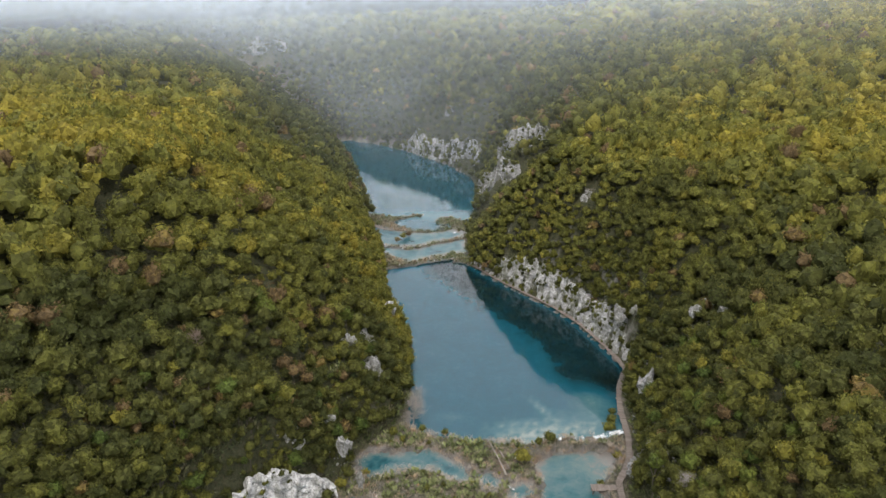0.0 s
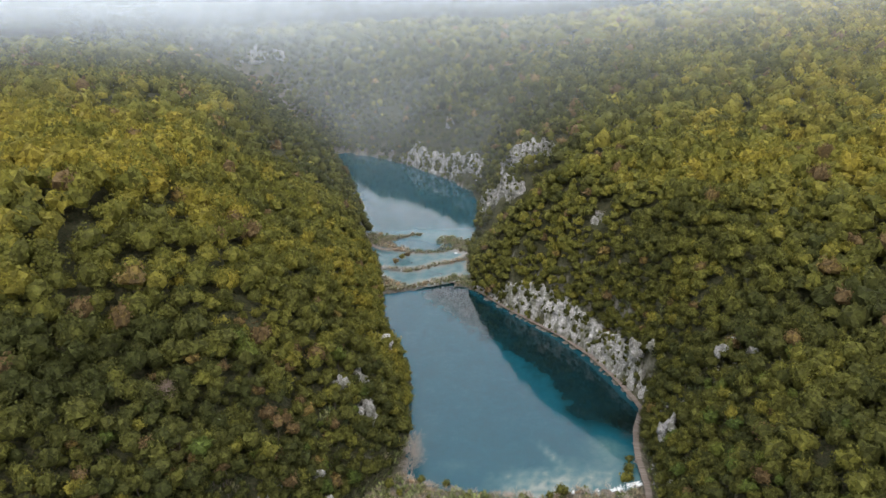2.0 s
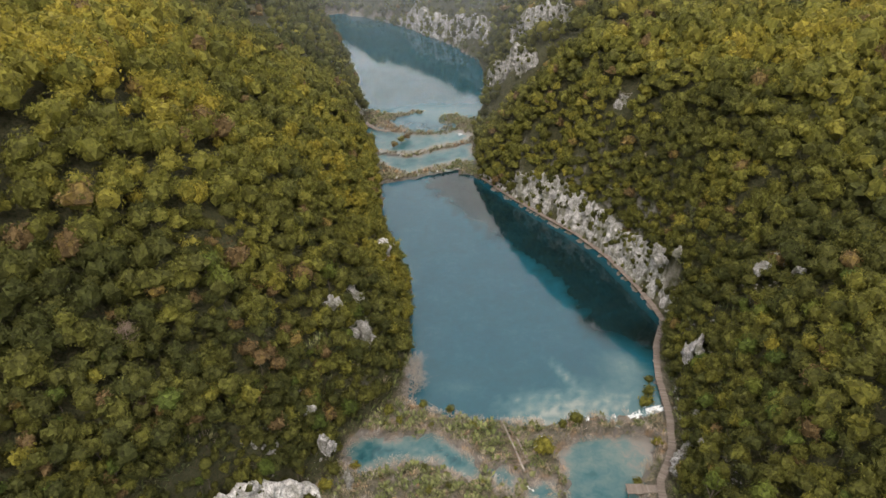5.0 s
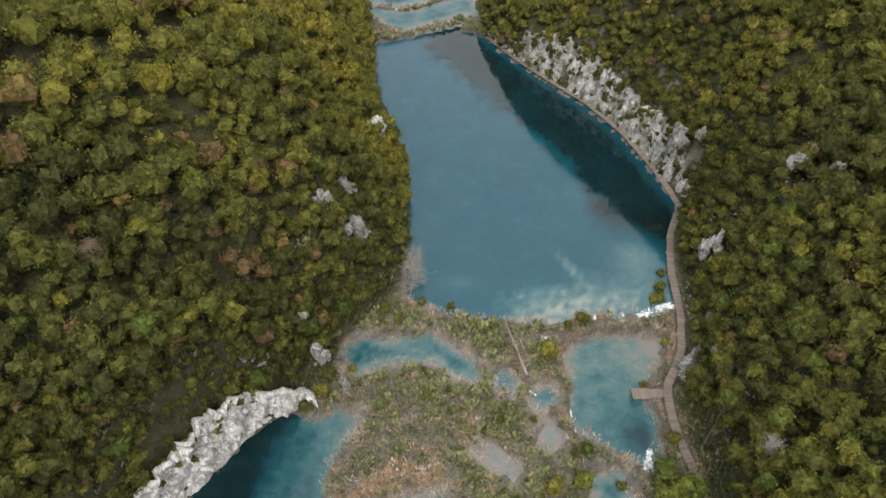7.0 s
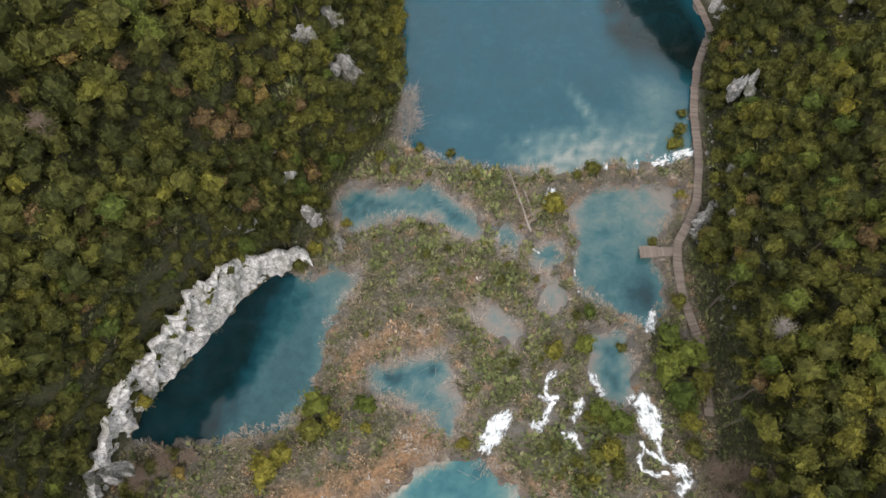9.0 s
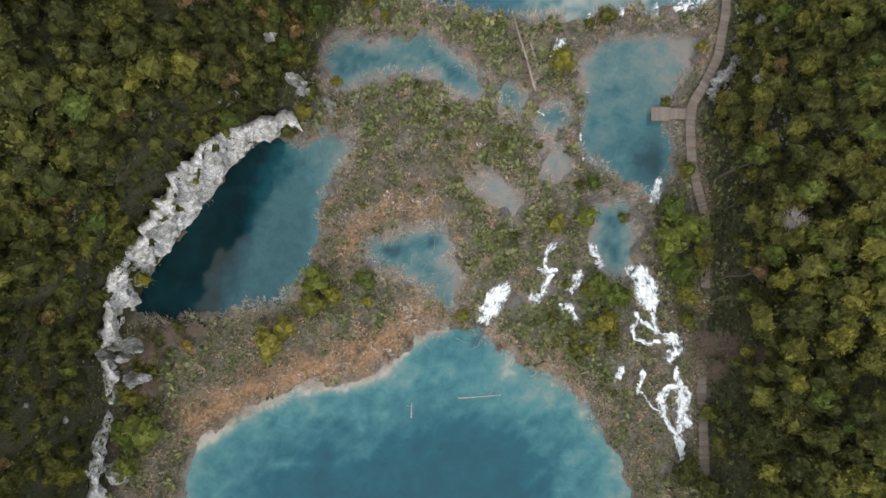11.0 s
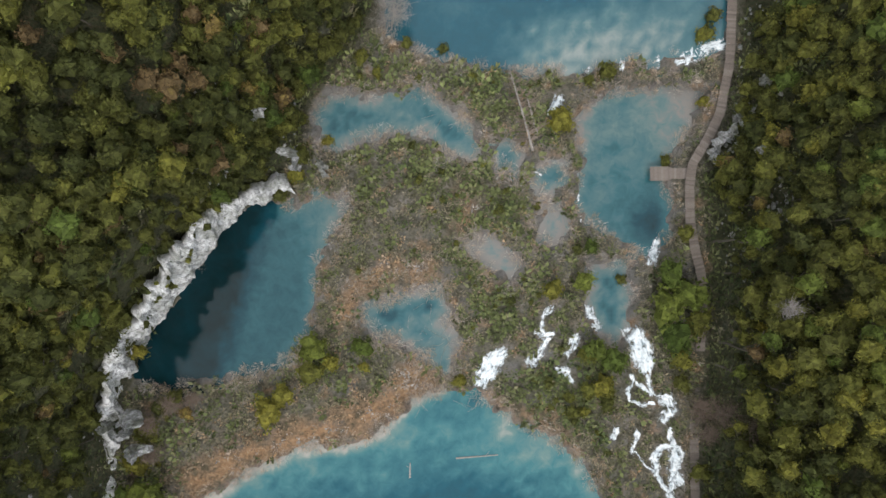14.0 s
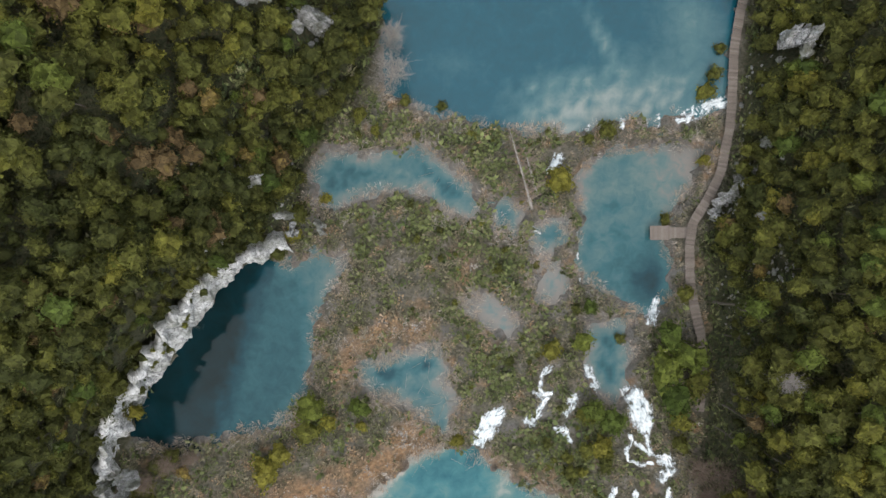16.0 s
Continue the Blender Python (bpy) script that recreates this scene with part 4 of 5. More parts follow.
for cx, cy, sx, sy, count in ((57, 160, 2.2, 5, 130), (60, 147, 2, 3, 60), (61, 170, 1.8, 6, 70), (64, 186, 2.5, 8, 70), (69, 192, 2.5, 3, 40), (-27, 156, 3, 3, 60), (-33, 163, 3.5, 3.5, 90), (-22, 153, 2, 1.5, 40), (-66, 98, 1.5, 9, 60),
                              (81, 193, 4, 4, 70), (66, 222, 3, 10, 70), (56, 146, 1.0, 8, 60), (-40, 152, 3.5, 3, 60), (-22, 194, 2.5, 5, 50)):
    for _ in range(count):
        x, y = rg.gauss(cx, sx), rg.gauss(cy, sy)
        h, d = (float(v[0]) for v in land(np.array([x]), np.array([y])))
        if d > 0.2:
            r = 0.14 + rg.expovariate(4.5)
            rows.append((x, y, h + 0.1 * r, min(r, 0.9), rg.uniform(0.45, 0.8), 0.5))
stones("scree", np.array(rows), "loose pale limestone rubble on the slopes")


# ---- trees planted one by one ----
def crown_mesh(shape, kind, i):
    me = bpy.data.meshes.new("crown_" + kind)
    me.from_pydata(shape[0].tolist(), [], shape[1].tolist())
    me.materials.append(LEAVES[kind])
    return me


CROWN_MESH = {kind: [crown_mesh(s, kind, i) for i, s in enumerate(CROWNS_NEAR)] for kind in LEAVES}


def trunk_mesh(seed):
    """A tapered trunk of unit height with a few limbs."""
    rg = random.Random(seed)
    bm = bmesh.new()
    pts = [Vector((rg.uniform(-0.03, 0.03) * i, rg.uniform(-0.03, 0.03) * i, i / 4)) for i in range(5)]
    for i in range(4):
        stick(bm, pts[i], pts[i + 1], 0.045 - 0.008 * i, 0.037 - 0.008 * i, 6)
    for _ in range(5):
        f = rg.uniform(0.45, 0.95)
        a = rg.uniform(0, 6.28)
        p = Vector((0, 0, f))
        stick(bm, p, p + Vector((math.cos(a) * 0.3, math.sin(a) * 0.3, 0.22)), 0.018, 0.006, 4)
    me = bpy.data.meshes.new("trunk")
    bm.to_mesh(me)
    bm.free()
    me.materials.append(M_BARK)
    return me


TRUNKS = [trunk_mesh(s) for s in range(4)]
KIND_WORDS = {"green": "dark green broadleaf tree", "fresh": "bright green broadleaf tree", "olive": "olive green broadleaf tree", "yellow": "broadleaf tree in yellow autumn leaf", "russet": "broadleaf tree with russet brown leaves"}


def tree(x, y, ground_z, middle, r, ratio, kind, rg, name="tree", where="on the canyon slope"):
    """One tree: trunk from the ground into a crown of leaf tufts."""
    ob = empty(name, x, y, ground_z, KIND_WORDS[kind] + " " + where if name == "tree" else kind + " leafed shrub " + where, name, name + "s " + where, rg.uniform(0, 360))
    t = new("trunk", rg.choice(TRUNKS))
    t.parent = ob
    up = max(middle - ground_z, 0.5)
    t.matrix_basis = Matrix.Translation((0, 0, -0.5)) @ Matrix.Diagonal((up * 0.3 + 1.4, up * 0.3 + 1.4, up + 0.6, 1))
    c = new("crown", rg.choice(CROWN_MESH[kind]))
    c.parent = ob
    c.matrix_basis = Matrix.Translation((0, 0, up)) @ Matrix.Diagonal((r, r, r * ratio, 1))
    return ob


rg = random.Random(8)
for x, y, z, r, ratio, tint, h, d in near_spots[single]:
    kind = "green" if tint < 0.3 else "olive" if tint < 0.6 else "yellow" if tint < 0.93 else "russet"
    if kind in ("green", "olive") and rg.random() < 0.3:
        kind = "fresh"
    tree(x, y, h, z, r, ratio, kind, rg)

# a few large trees that stand out of the canopy
for x, y, r, kind in ((-97, 162, 4.8, "yellow"), (-72, 178, 4.2, "yellow"), (-104, 174, 4.4, "yellow"), (-88, 190, 3.8, "yellow"), (-77, 176, 5.0, "russet"), (79, 125, 4.2, "olive"), (-57.5, 119.5, 2.4, "yellow"), (110, 200, 4.5, "russet"), (125, 240, 5.0, "russet")):
    h = ground_at(x, y)
    tree(x, y, h, h + 4 + r * 0.8, r, 1.0, kind, rg)

# shrubs and small trees of the tufa barrier: x, y, crown radius, colour
SHRUBS = [(23.6, 163.2, 3.4, "yellow"), (21.9, 130.2, 3.2, "yellow"), (31.5, 111.5, 2.8, "yellow"), (-33.5, 107.5, 4.4, "yellow"), (-31, 110, 3.0, "yellow"), (-24.5, 119.5, 3.8, "fresh"), (-25.5, 115, 3.0, "olive"), (-21.5, 116.5, 2.4, "olive"), (-15.5, 119.5, 2.8, "fresh"),
          (-15.2, 115.5, 1.7, "yellow"), (29, 117.5, 2.6, "olive"), (28, 132, 2.6, "fresh"), (29.5, 138.5, 2.4, "fresh"), (43.5, 127, 5.0, "fresh"), (45.5, 121, 4.6, "fresh"), (44.5, 133, 4.0, "fresh"), (47.8, 129, 4.8, "fresh"), (49.5, 123.5, 4.0, "green"),
          (48, 141, 2.2, "olive"), (33, 172.6, 2.4, "green"), (29.5, 171, 1.9, "green"), (53, 180.5, 2.6, "olive"), (54.5, 184, 2.2, "green"), (56, 189, 1.8, "green"), (-27, 164, 2.6, "green"), (-26.5, 157, 2.8, "green"),
          (-28, 153, 2.2, "olive"), (-31, 149.5, 2.4, "green"), (-57, 91, 5.0, "fresh"), (-60, 97, 3.0, "olive"), (-50, 107, 2.2, "russet"), (-55, 108, 2.4, "green"), (-58, 103, 3.0, "green"), (-60.5, 90, 4.0, "fresh"), (-61, 84, 3.6, "fresh"), (-52, 110, 2.2, "green"), (51, 94, 2.6, "green"), (52, 88, 3.2, "green"), (46.5, 116.5, 3.0, "olive"), (47, 111.5, 2.2, "green"), (30, 118.5, 3.4, "fresh"), (33.5, 116, 3.2, "fresh"), (32.5, 107.5, 2.2, "green"), (29, 110.5, 2.2, "olive"), (26, 106, 1.8, "green"), (-6, 179, 1.6, "green"), (1, 178, 1.8, "green"),
          (-15, 176, 2.0, "olive"), (-12, 173, 1.6, "olive"), (25, 109, 1.9, "green"), (21, 112, 1.7, "green"), (36, 132, 1.6, "green"), (45, 155.5, 1.6, "green"), (52.5, 167, 2.0, "olive"), (46, 83, 3.6, "green"), (50, 80, 4.0, "green"),
          (-22, 160, 1.8, "yellow"), (27, 138, 1.5, "green"), (3.5, 112.5, 1.7, "yellow"), (12, 146, 1.2, "green"), (-4, 152, 1.3, "green"), (14, 128, 1.4, "green"), (33, 110, 1.8, "olive"), (28, 106, 1.4, "olive")]
for x, y, r, kind in SHRUBS:
    h = ground_at(x, y)
    tree(x, y, h, h + r * 0.75, r, 0.9, kind, rg, "shrub", "on the tufa barrier")


# ---- where white water runs: line, widths, upper and lower level, thinness ----
CASCADES = [([(58, 178.3), (53.5, 178), (50, 176), (46.5, 174.6)], [1.6, 3.6, 3.0, 1.2], -0.1, -0.4, 0.0), ([(43.8, 176.4), (43.4, 173.4)], [1.2, 1.1], 0, -1.2, 0.1), ([(41.6, 176), (41.4, 173.2)], [1.0, 0.9], 0, -1.2, 0.1),
            ([(36.8, 176), (36.2, 173)], [1.4, 1.0], 0, -1.2, 0.1), ([(30, 174.4), (29.5, 172.5)], [0.9, 0.8], 0, -1, 0.15), ([(24.4, 168.8), (22.8, 166.2), (21.6, 164.2)], [2.6, 2.0, 1.0], 0, -0.4, 0.1),
            ([(18.6, 154.6), (19.2, 153.6), (20.6, 152.8)], [0.5, 0.8, 0.5], -0.1, -0.5, 0.2),
            ([(12.9, 118.8), (10.9, 116.6), (8.8, 113.8), (7.2, 110.7)], [2.0, 3.4, 3.9, 2.4], -1.0, -2.8, -0.1),
            ([(22.6, 127.2), (20.4, 125.2), (19.9, 122.5), (21, 120.2)], [1.8, 1.5, 0.9, 1.0], -0.9, -1.2, 0.22), ([(18, 121.6), (20.6, 121.1), (22.9, 121.8)], [1.0, 1.4, 1.2], -1.1, -1.2, 0.2),
            ([(21.4, 121.1), (19.9, 118.5), (18.3, 115.2), (16.5, 116.9)], [1.2, 1.5, 2.2, 1.6], -1.1, -1.8, 0.15), ([(27.2, 121.6), (25.8, 118.5), (24.5, 116.4)], [1.9, 2.1, 1.8], -1.2, -1.7, 0.15),
            ([(22.2, 114.8), (24.5, 113.9), (26.3, 111.2)], [1.4, 2.2, 1.2], -1.6, -2.3, 0.18), ([(29.1, 127.2), (30.1, 124.6), (31.8, 121.4)], [2.0, 2.4, 1.8], -1.5, -1.6, 0.1),
            ([(37.6, 122.8), (39, 119.4), (40, 116), (41, 113)], [2.8, 4.2, 4.0, 1.5], -1.7, -2.0, -0.2), ([(40.9, 113.6), (41.3, 110.7), (42.2, 108.7)], [1.3, 0.9, 1.0], -2.0, -2.1, 0.05),
            ([(37.4, 113.5), (38.2, 111.7), (36.7, 109.9), (37.4, 108), (40, 107.2), (42.4, 107.3)], [0.9, 0.9, 0.8, 0.9, 1.0, 1.0], -2.0, -2.2, 0.08), ([(38.2, 111.8), (40.2, 110.3), (42.2, 108.7)], [0.8, 1.1, 1.0], -2.0, -2.2, 0.06),
            ([(42, 108.6), (44.8, 107.9), (45.2, 105.7), (43.3, 103)], [1.8, 3.0, 3.2, 1.6], -2.2, -2.4, 0.16), ([(45.2, 102.6), (45.9, 99), (46.6, 97.1), (46.2, 93.9), (47.6, 90.4)], [1.0, 1.5, 3.1, 2.4, 1.9], -2.4, -2.7, -0.05),
            ([(47.2, 98.4), (43.6, 98.6), (42.2, 96.2), (42.7, 93.3), (43.9, 90.8), (45.5, 89.2)], [1.0, 1.5, 1.9, 1.5, 0.9, 1.0], -2.4, -2.8, 0.0), ([(46.5, 94), (45.3, 89.6), (45.7, 87.1), (46.1, 84.2)], [1.3, 1.6, 1.8, 1.1], -2.6, -3.0, 0.0),
            ([(35, 102.9), (33.6, 99.7)], [1.5, 1.7], -2.4, -2.8, 0.1), ([(39.1, 102.2), (38.4, 99.6), (37.7, 97)], [1.6, 1.0, 1.3], -2.4, -2.8, 0.12), ([(38.2, 98), (40.6, 94.8), (42.2, 93.3)], [0.6, 0.6, 0.6], -2.5, -2.8, 0.1),
            ([(43.7, 140.4), (42.5, 137.5), (41.1, 134.3)], [1.2, 2.2, 2.6], -1.2, -1.7, 0.1),
            ([(27.6, 149.4), (27.9, 147.4)], [0.7, 0.7], -0.6, -1.2, 0.1), ([(27.2, 153.6), (27.6, 152)], [0.7, 0.7], -0.6, -1.2, 0.1), ([(27.9, 144.8), (28.2, 143)], [0.7, 0.6], -0.6, -1.2, 0.1),
            ([(5, 322), (6.5, 319.5)], [5, 3], 0.7, 0, 0.0), ([(-4, 319), (-3.4, 316.5)], [2, 1.5], 0.7, 0, 0.1), ([(-12, 315.6), (-11.6, 313)], [1.2, 1], 0.7, 0, 0.1),
            ([(-21, 313), (-20.6, 310.5)], [1.0, 1], 0.7, 0, 0.1), ([(7, 357), (6.5, 354.5)], [2.5, 2], 1.3, 1.0, 0.0), ([(-21, 335), (-20.5, 332.5)], [1.2, 1], 1.0, 0.6, 0.1)]


def in_fall(x, y, past=0.2):
    """Whether points lie in the bed of a cascade."""
    hit = np.zeros(np.shape(x), bool)
    for pts, widths, *_ in CASCADES:
        for (ax, ay), (bx, by), wa, wb in zip(pts, pts[1:], widths, widths[1:]):
            dx, dy = bx - ax, by - ay
            f = np.clip(((x - ax) * dx + (y - ay) * dy) / (dx * dx + dy * dy), 0, 1)
            hit |= np.hypot(x - ax - f * dx, y - ay - f * dy) < 0.55 * (wa + (wb - wa) * f) + past
    return hit


WALK = [(51, 118), (51.6, 126), (51.5, 132), (50.3, 137), (49.3, 143), (49.2, 150), (49.8, 154.5), (53, 159.5), (55.4, 164.5), (57.3, 174), (58, 182), (58.3, 188), (59.8, 196), (61.5, 203), (65, 211)]


def on_walk(x, y):
    """Whether points lie under the boardwalk or its landing stage."""
    return (near_line(x, y, WALK) < 1.5) | ((np.abs(x - 45.4) < 4.6) & (np.abs(y - 152.8) < 1.9))


# ---- marsh plants ----
def marsh_material():
    n = Nodes("marsh_leaves")
    col = n.ramp(n.attr("tint"), [(0.0, (0.066, 0.090, 0.028)), (0.25, (0.150, 0.165, 0.060)), (0.42, (0.175, 0.160, 0.098)), (0.6, (0.25, 0.215, 0.150)), (0.8, (0.38, 0.235, 0.125)), (1.0, (0.40, 0.37, 0.335))])
    each = n.add("ShaderNodeNewGeometry").outputs["Random Per Island"]
    col = n.mix(1.0, col, n.grey(n.math("ADD", n.math("MULTIPLY", each, 1.15), 0.36)), "MULTIPLY")
    return n.set(col, 0.85)


M_MARSH = marsh_material()


def tussock(rg, blades, spread, width=1.0):
    V, F = [], []
    for _ in range(blades):
        a, q = rg.uniform(0, 6.28), rg.uniform(0, spread * 0.5)
        b = Vector((q * math.cos(a), q * math.sin(a), -0.1))
        tip = b + Vector((math.cos(a) * rg.uniform(0.3, 1) * spread, math.sin(a) * rg.uniform(0.3, 1) * spread, rg.uniform(0.45, 1.1)))
        w = Vector((-math.sin(a), math.cos(a), rg.uniform(-0.3, 0.3))) * rg.uniform(0.07, 0.2) * width
        mid = (b + tip) / 2 + Vector((0, 0, 0.18))
        k = len(V)
        V += [tuple(b), tuple(mid - w), tuple(tip), tuple(mid + w)]
        F += [(k, k + 1, k + 3), (k + 1, k + 2, k + 3)]
    return np.array(V), np.array(F)


def spread_tufts(name, label, x, y, rr, tint, size, shapes, z=None):
    spots = np.stack([x, y, z, size, np.ones(len(x)), np.clip(tint, 0, 1)], -1)
    ob = gather(name, spots, shapes, label)
    ob.data.materials[0] = M_MARSH
    ob["category"] = "marsh plants"
    return ob


TUSSOCKS = [tussock(random.Random(30 + i), 9, 0.9) for i in range(6)]
ROSETTES = [tussock(random.Random(50 + i), 8, 1.0, 1.7) for i in range(6)]
TWIGS = [tussock(random.Random(70 + i), 30, 1.0, 0.11) for i in range(5)]
x, y, rr = scatter(-66, 62, 74, 182, 0.56, 7)
h, d = land(x, y)
wet = np.full(len(x), -1e9)
for level, poly in POOLS.values():
    wet = np.maximum(wet, np.where(shore(x, y, poly) > -0.5, level, -1e9))
wet_edge = np.full(len(x), -1e9)
for level, poly in POOLS.values():
    wet_edge = np.maximum(wet_edge, inside_distance(x, y, poly))
patch = rough_field(x, y, 11, 9, 4)
keep = (d < -0.3) & (h > wet + 0.02) & ~in_fall(x, y) & ~on_walk(x, y) & (rr.uniform(0, 1, len(x)) < 0.6 + 0.7 * patch)
x, y, h, patch = x[keep], y[keep], h[keep], patch[keep]
orange = rusty(x, y)
bare = np.clip(0.85 + wet_edge[keep] / 1.5 + 0.9 * rough_field(x, y, 6.0, 10), 0, 1)
grow = rr.uniform(0, 1, len(x)) > np.maximum(bare, 0.8 * orange * (y < 111))
x, y, h, patch, orange = x[grow], y[grow], h[grow], patch[grow], orange[grow]
green = rr.uniform(0, 1, len(x)) < leafy(x, y) * (1 - 0.75 * orange)
tint = np.where(green, 0.13 + 0.1 * rough_field(x, y, 5, 3) + rr.normal(0, 0.07, len(x)), 0.47 + 0.22 * rough_field(x, y, 9, 13, 4) + rr.normal(0, 0.09, len(x)) + 0.4 * orange)
size = rr.uniform(0.55, 1.2, len(x))
broad = green & (rr.uniform(0, 1, len(x)) < 0.5)
spread_tufts("marsh_plants", "low green, tan and rusty marsh plants on tufa", x[~broad], y[~broad], rr, tint[~broad], 0.8 * size[~broad], TUSSOCKS, h[~broad])
spread_tufts("broadleaf_plants", "broad-leaved green plants in clumps on tufa", x[broad], y[broad], rr, tint[broad] + 0.05, 1.25 * size[broad], ROSETTES, h[broad])

keep = (leafy(x, y) > 0.45) & (rr.uniform(0, 1, len(x)) < 0.05)
few = np.stack([x[keep], y[keep], h[keep] + 0.3, rr.uniform(0.5, 1.15, keep.sum()), rr.uniform(0.7, 1.2, keep.sum()), np.clip(rr.normal(0.22, 0.15, keep.sum()), 0, 0.7)], -1)
gather("marsh_bushes", few, CROWNS_AROUND, "small green bushes scattered over the tufa barrier")

# pale bare twigs round the pools
x, y, rr = scatter(-62, 56, 90, 182, 0.8, 31)
h, d = land(x, y)
edge, level_at, inner = (np.full(len(x), -1e9) for _ in range(3))
for name, (level, poly) in POOLS.items():
    e = inside_distance(x, y, poly)
    reach = 2.2 if name.startswith("pool_small") or name in ("pool_terrace_centre", "pool_upper_terrace") else 0.8
    level_at = np.where(e > edge, level, level_at)
    inner = np.maximum(inner, e - reach)
    edge = np.maximum(edge, np.where(e > reach, -1e9, e))
where = np.clip(np.clip(1 - np.abs(edge + 0.4) / 2.4, 0, 1) + 0.5 * bump_at(x, y, -8, 126, 13, 12) * (edge > -6), 0, 1) * (inner <= 0) * np.clip(0.55 + 1.1 * rough_field(x, y, 8, 19, 3), 0, 1)
keep = (d < -0.5) & (rr.uniform(0, 1, len(x)) < where) & ~in_fall(x, y) & ~on_walk(x, y)
x, y, z = x[keep], y[keep], np.maximum(h[keep], level_at[keep])
spread_tufts("bare_twigs", "pale bare twigs of dead shrubs at the pool edges", x, y, rr, rr.normal(0.93, 0.06, len(x)), rr.uniform(0.8, 1.7, len(x)), TWIGS, z)

# undergrowth on the steep lower slopes
x, y, rr = scatter(-95, 100, 76, 262, 0.9, 21)
h, d = land(x, y)
keep = (d > 0.3) & (d < 14) & ~bare_rock(x, y) & (rr.uniform(0, 1, len(x)) < 0.9 - d / 24)
x, y, h = x[keep], y[keep], h[keep]
spread_tufts("undergrowth", "low green and brown undergrowth on the steep slopes", x, y, rr, 0.16 + 0.3 * rough_field(x, y, 12, 15, 4) + rr.normal(0, 0.1, len(x)), rr.uniform(1.0, 2.1, len(x)), TUSSOCKS, h)

# reeds on the far barriers
x, y, rr = scatter(-48, 18, 304, 392, 0.9, 12)
h, d = land(x, y)
wet = np.full(len(x), -1e9)
for level, poly in POOLS.values():
    wet = np.maximum(wet, np.where(shore(x, y, poly) > -0.4, level, -1e9))
keep = (d < 0) & (h > wet + 0.02) & (rr.uniform(0, 1, len(x)) < 0.75)
x, y, h = x[keep], y[keep], h[keep]
spread_tufts("barrier_reeds", "dry tan reeds on the farther tufa barriers", x, y, rr, 0.3 + 0.4 * bump_at(x, y, -27, 352, 12, 26) + 0.35 * bump_at(x, y, 8, 345, 7, 8) + 0.3 * bump_at(x, y, -18, 318, 14, 5) + 0.25 * rough_field(x, y, 9, 13) + rr.normal(0, 0.1, len(x)), rr.uniform(0.7, 1.6, len(x)), TUSSOCKS, h)


# ---- white water ----
def foam_material():
    n = Nodes("foam")
    flow = n.add("ShaderNodeCombineXYZ")
    n.link(n.math("MULTIPLY", n.attr("across"), 1.5), flow.inputs[0])
    n.link(n.math("MULTIPLY", n.attr("gone"), 0.55), flow.inputs[1])
    run, g = n.noise(1.0, 5.0, 0.65, flow.outputs[0], 0.6), n.noise(1.3, 5.0, 0.7)
    n.bump(run, 0.5, 0.2)
    n.set(n.ramp(run, [(0.3, (0.38, 0.46, 0.50)), (0.62, (0.74, 0.76, 0.77))]), 0.5)
    body = n.math("ADD", n.attr("body"), n.math("ADD", n.math("MULTIPLY", n.math("SUBTRACT", run, 0.5), 2.6), n.math("MULTIPLY", n.math("SUBTRACT", g, 0.5), 2.4)))
    cover = n.ramp(body, [(0.26, (0, 0, 0)), (0.95, (1, 1, 1))])
    gap = n.add("ShaderNodeBsdfTransparent")
    mix = n.add("ShaderNodeMixShader")
    n.link(cover, mix.inputs[0])
    n.link(gap.outputs[0], mix.inputs[1])
    n.link(n.bsdf.outputs[0], mix.inputs[2])
    n.link(mix.outputs[0], n.out.inputs["Surface"])
    return n.mat


M_FOAM = foam_material()


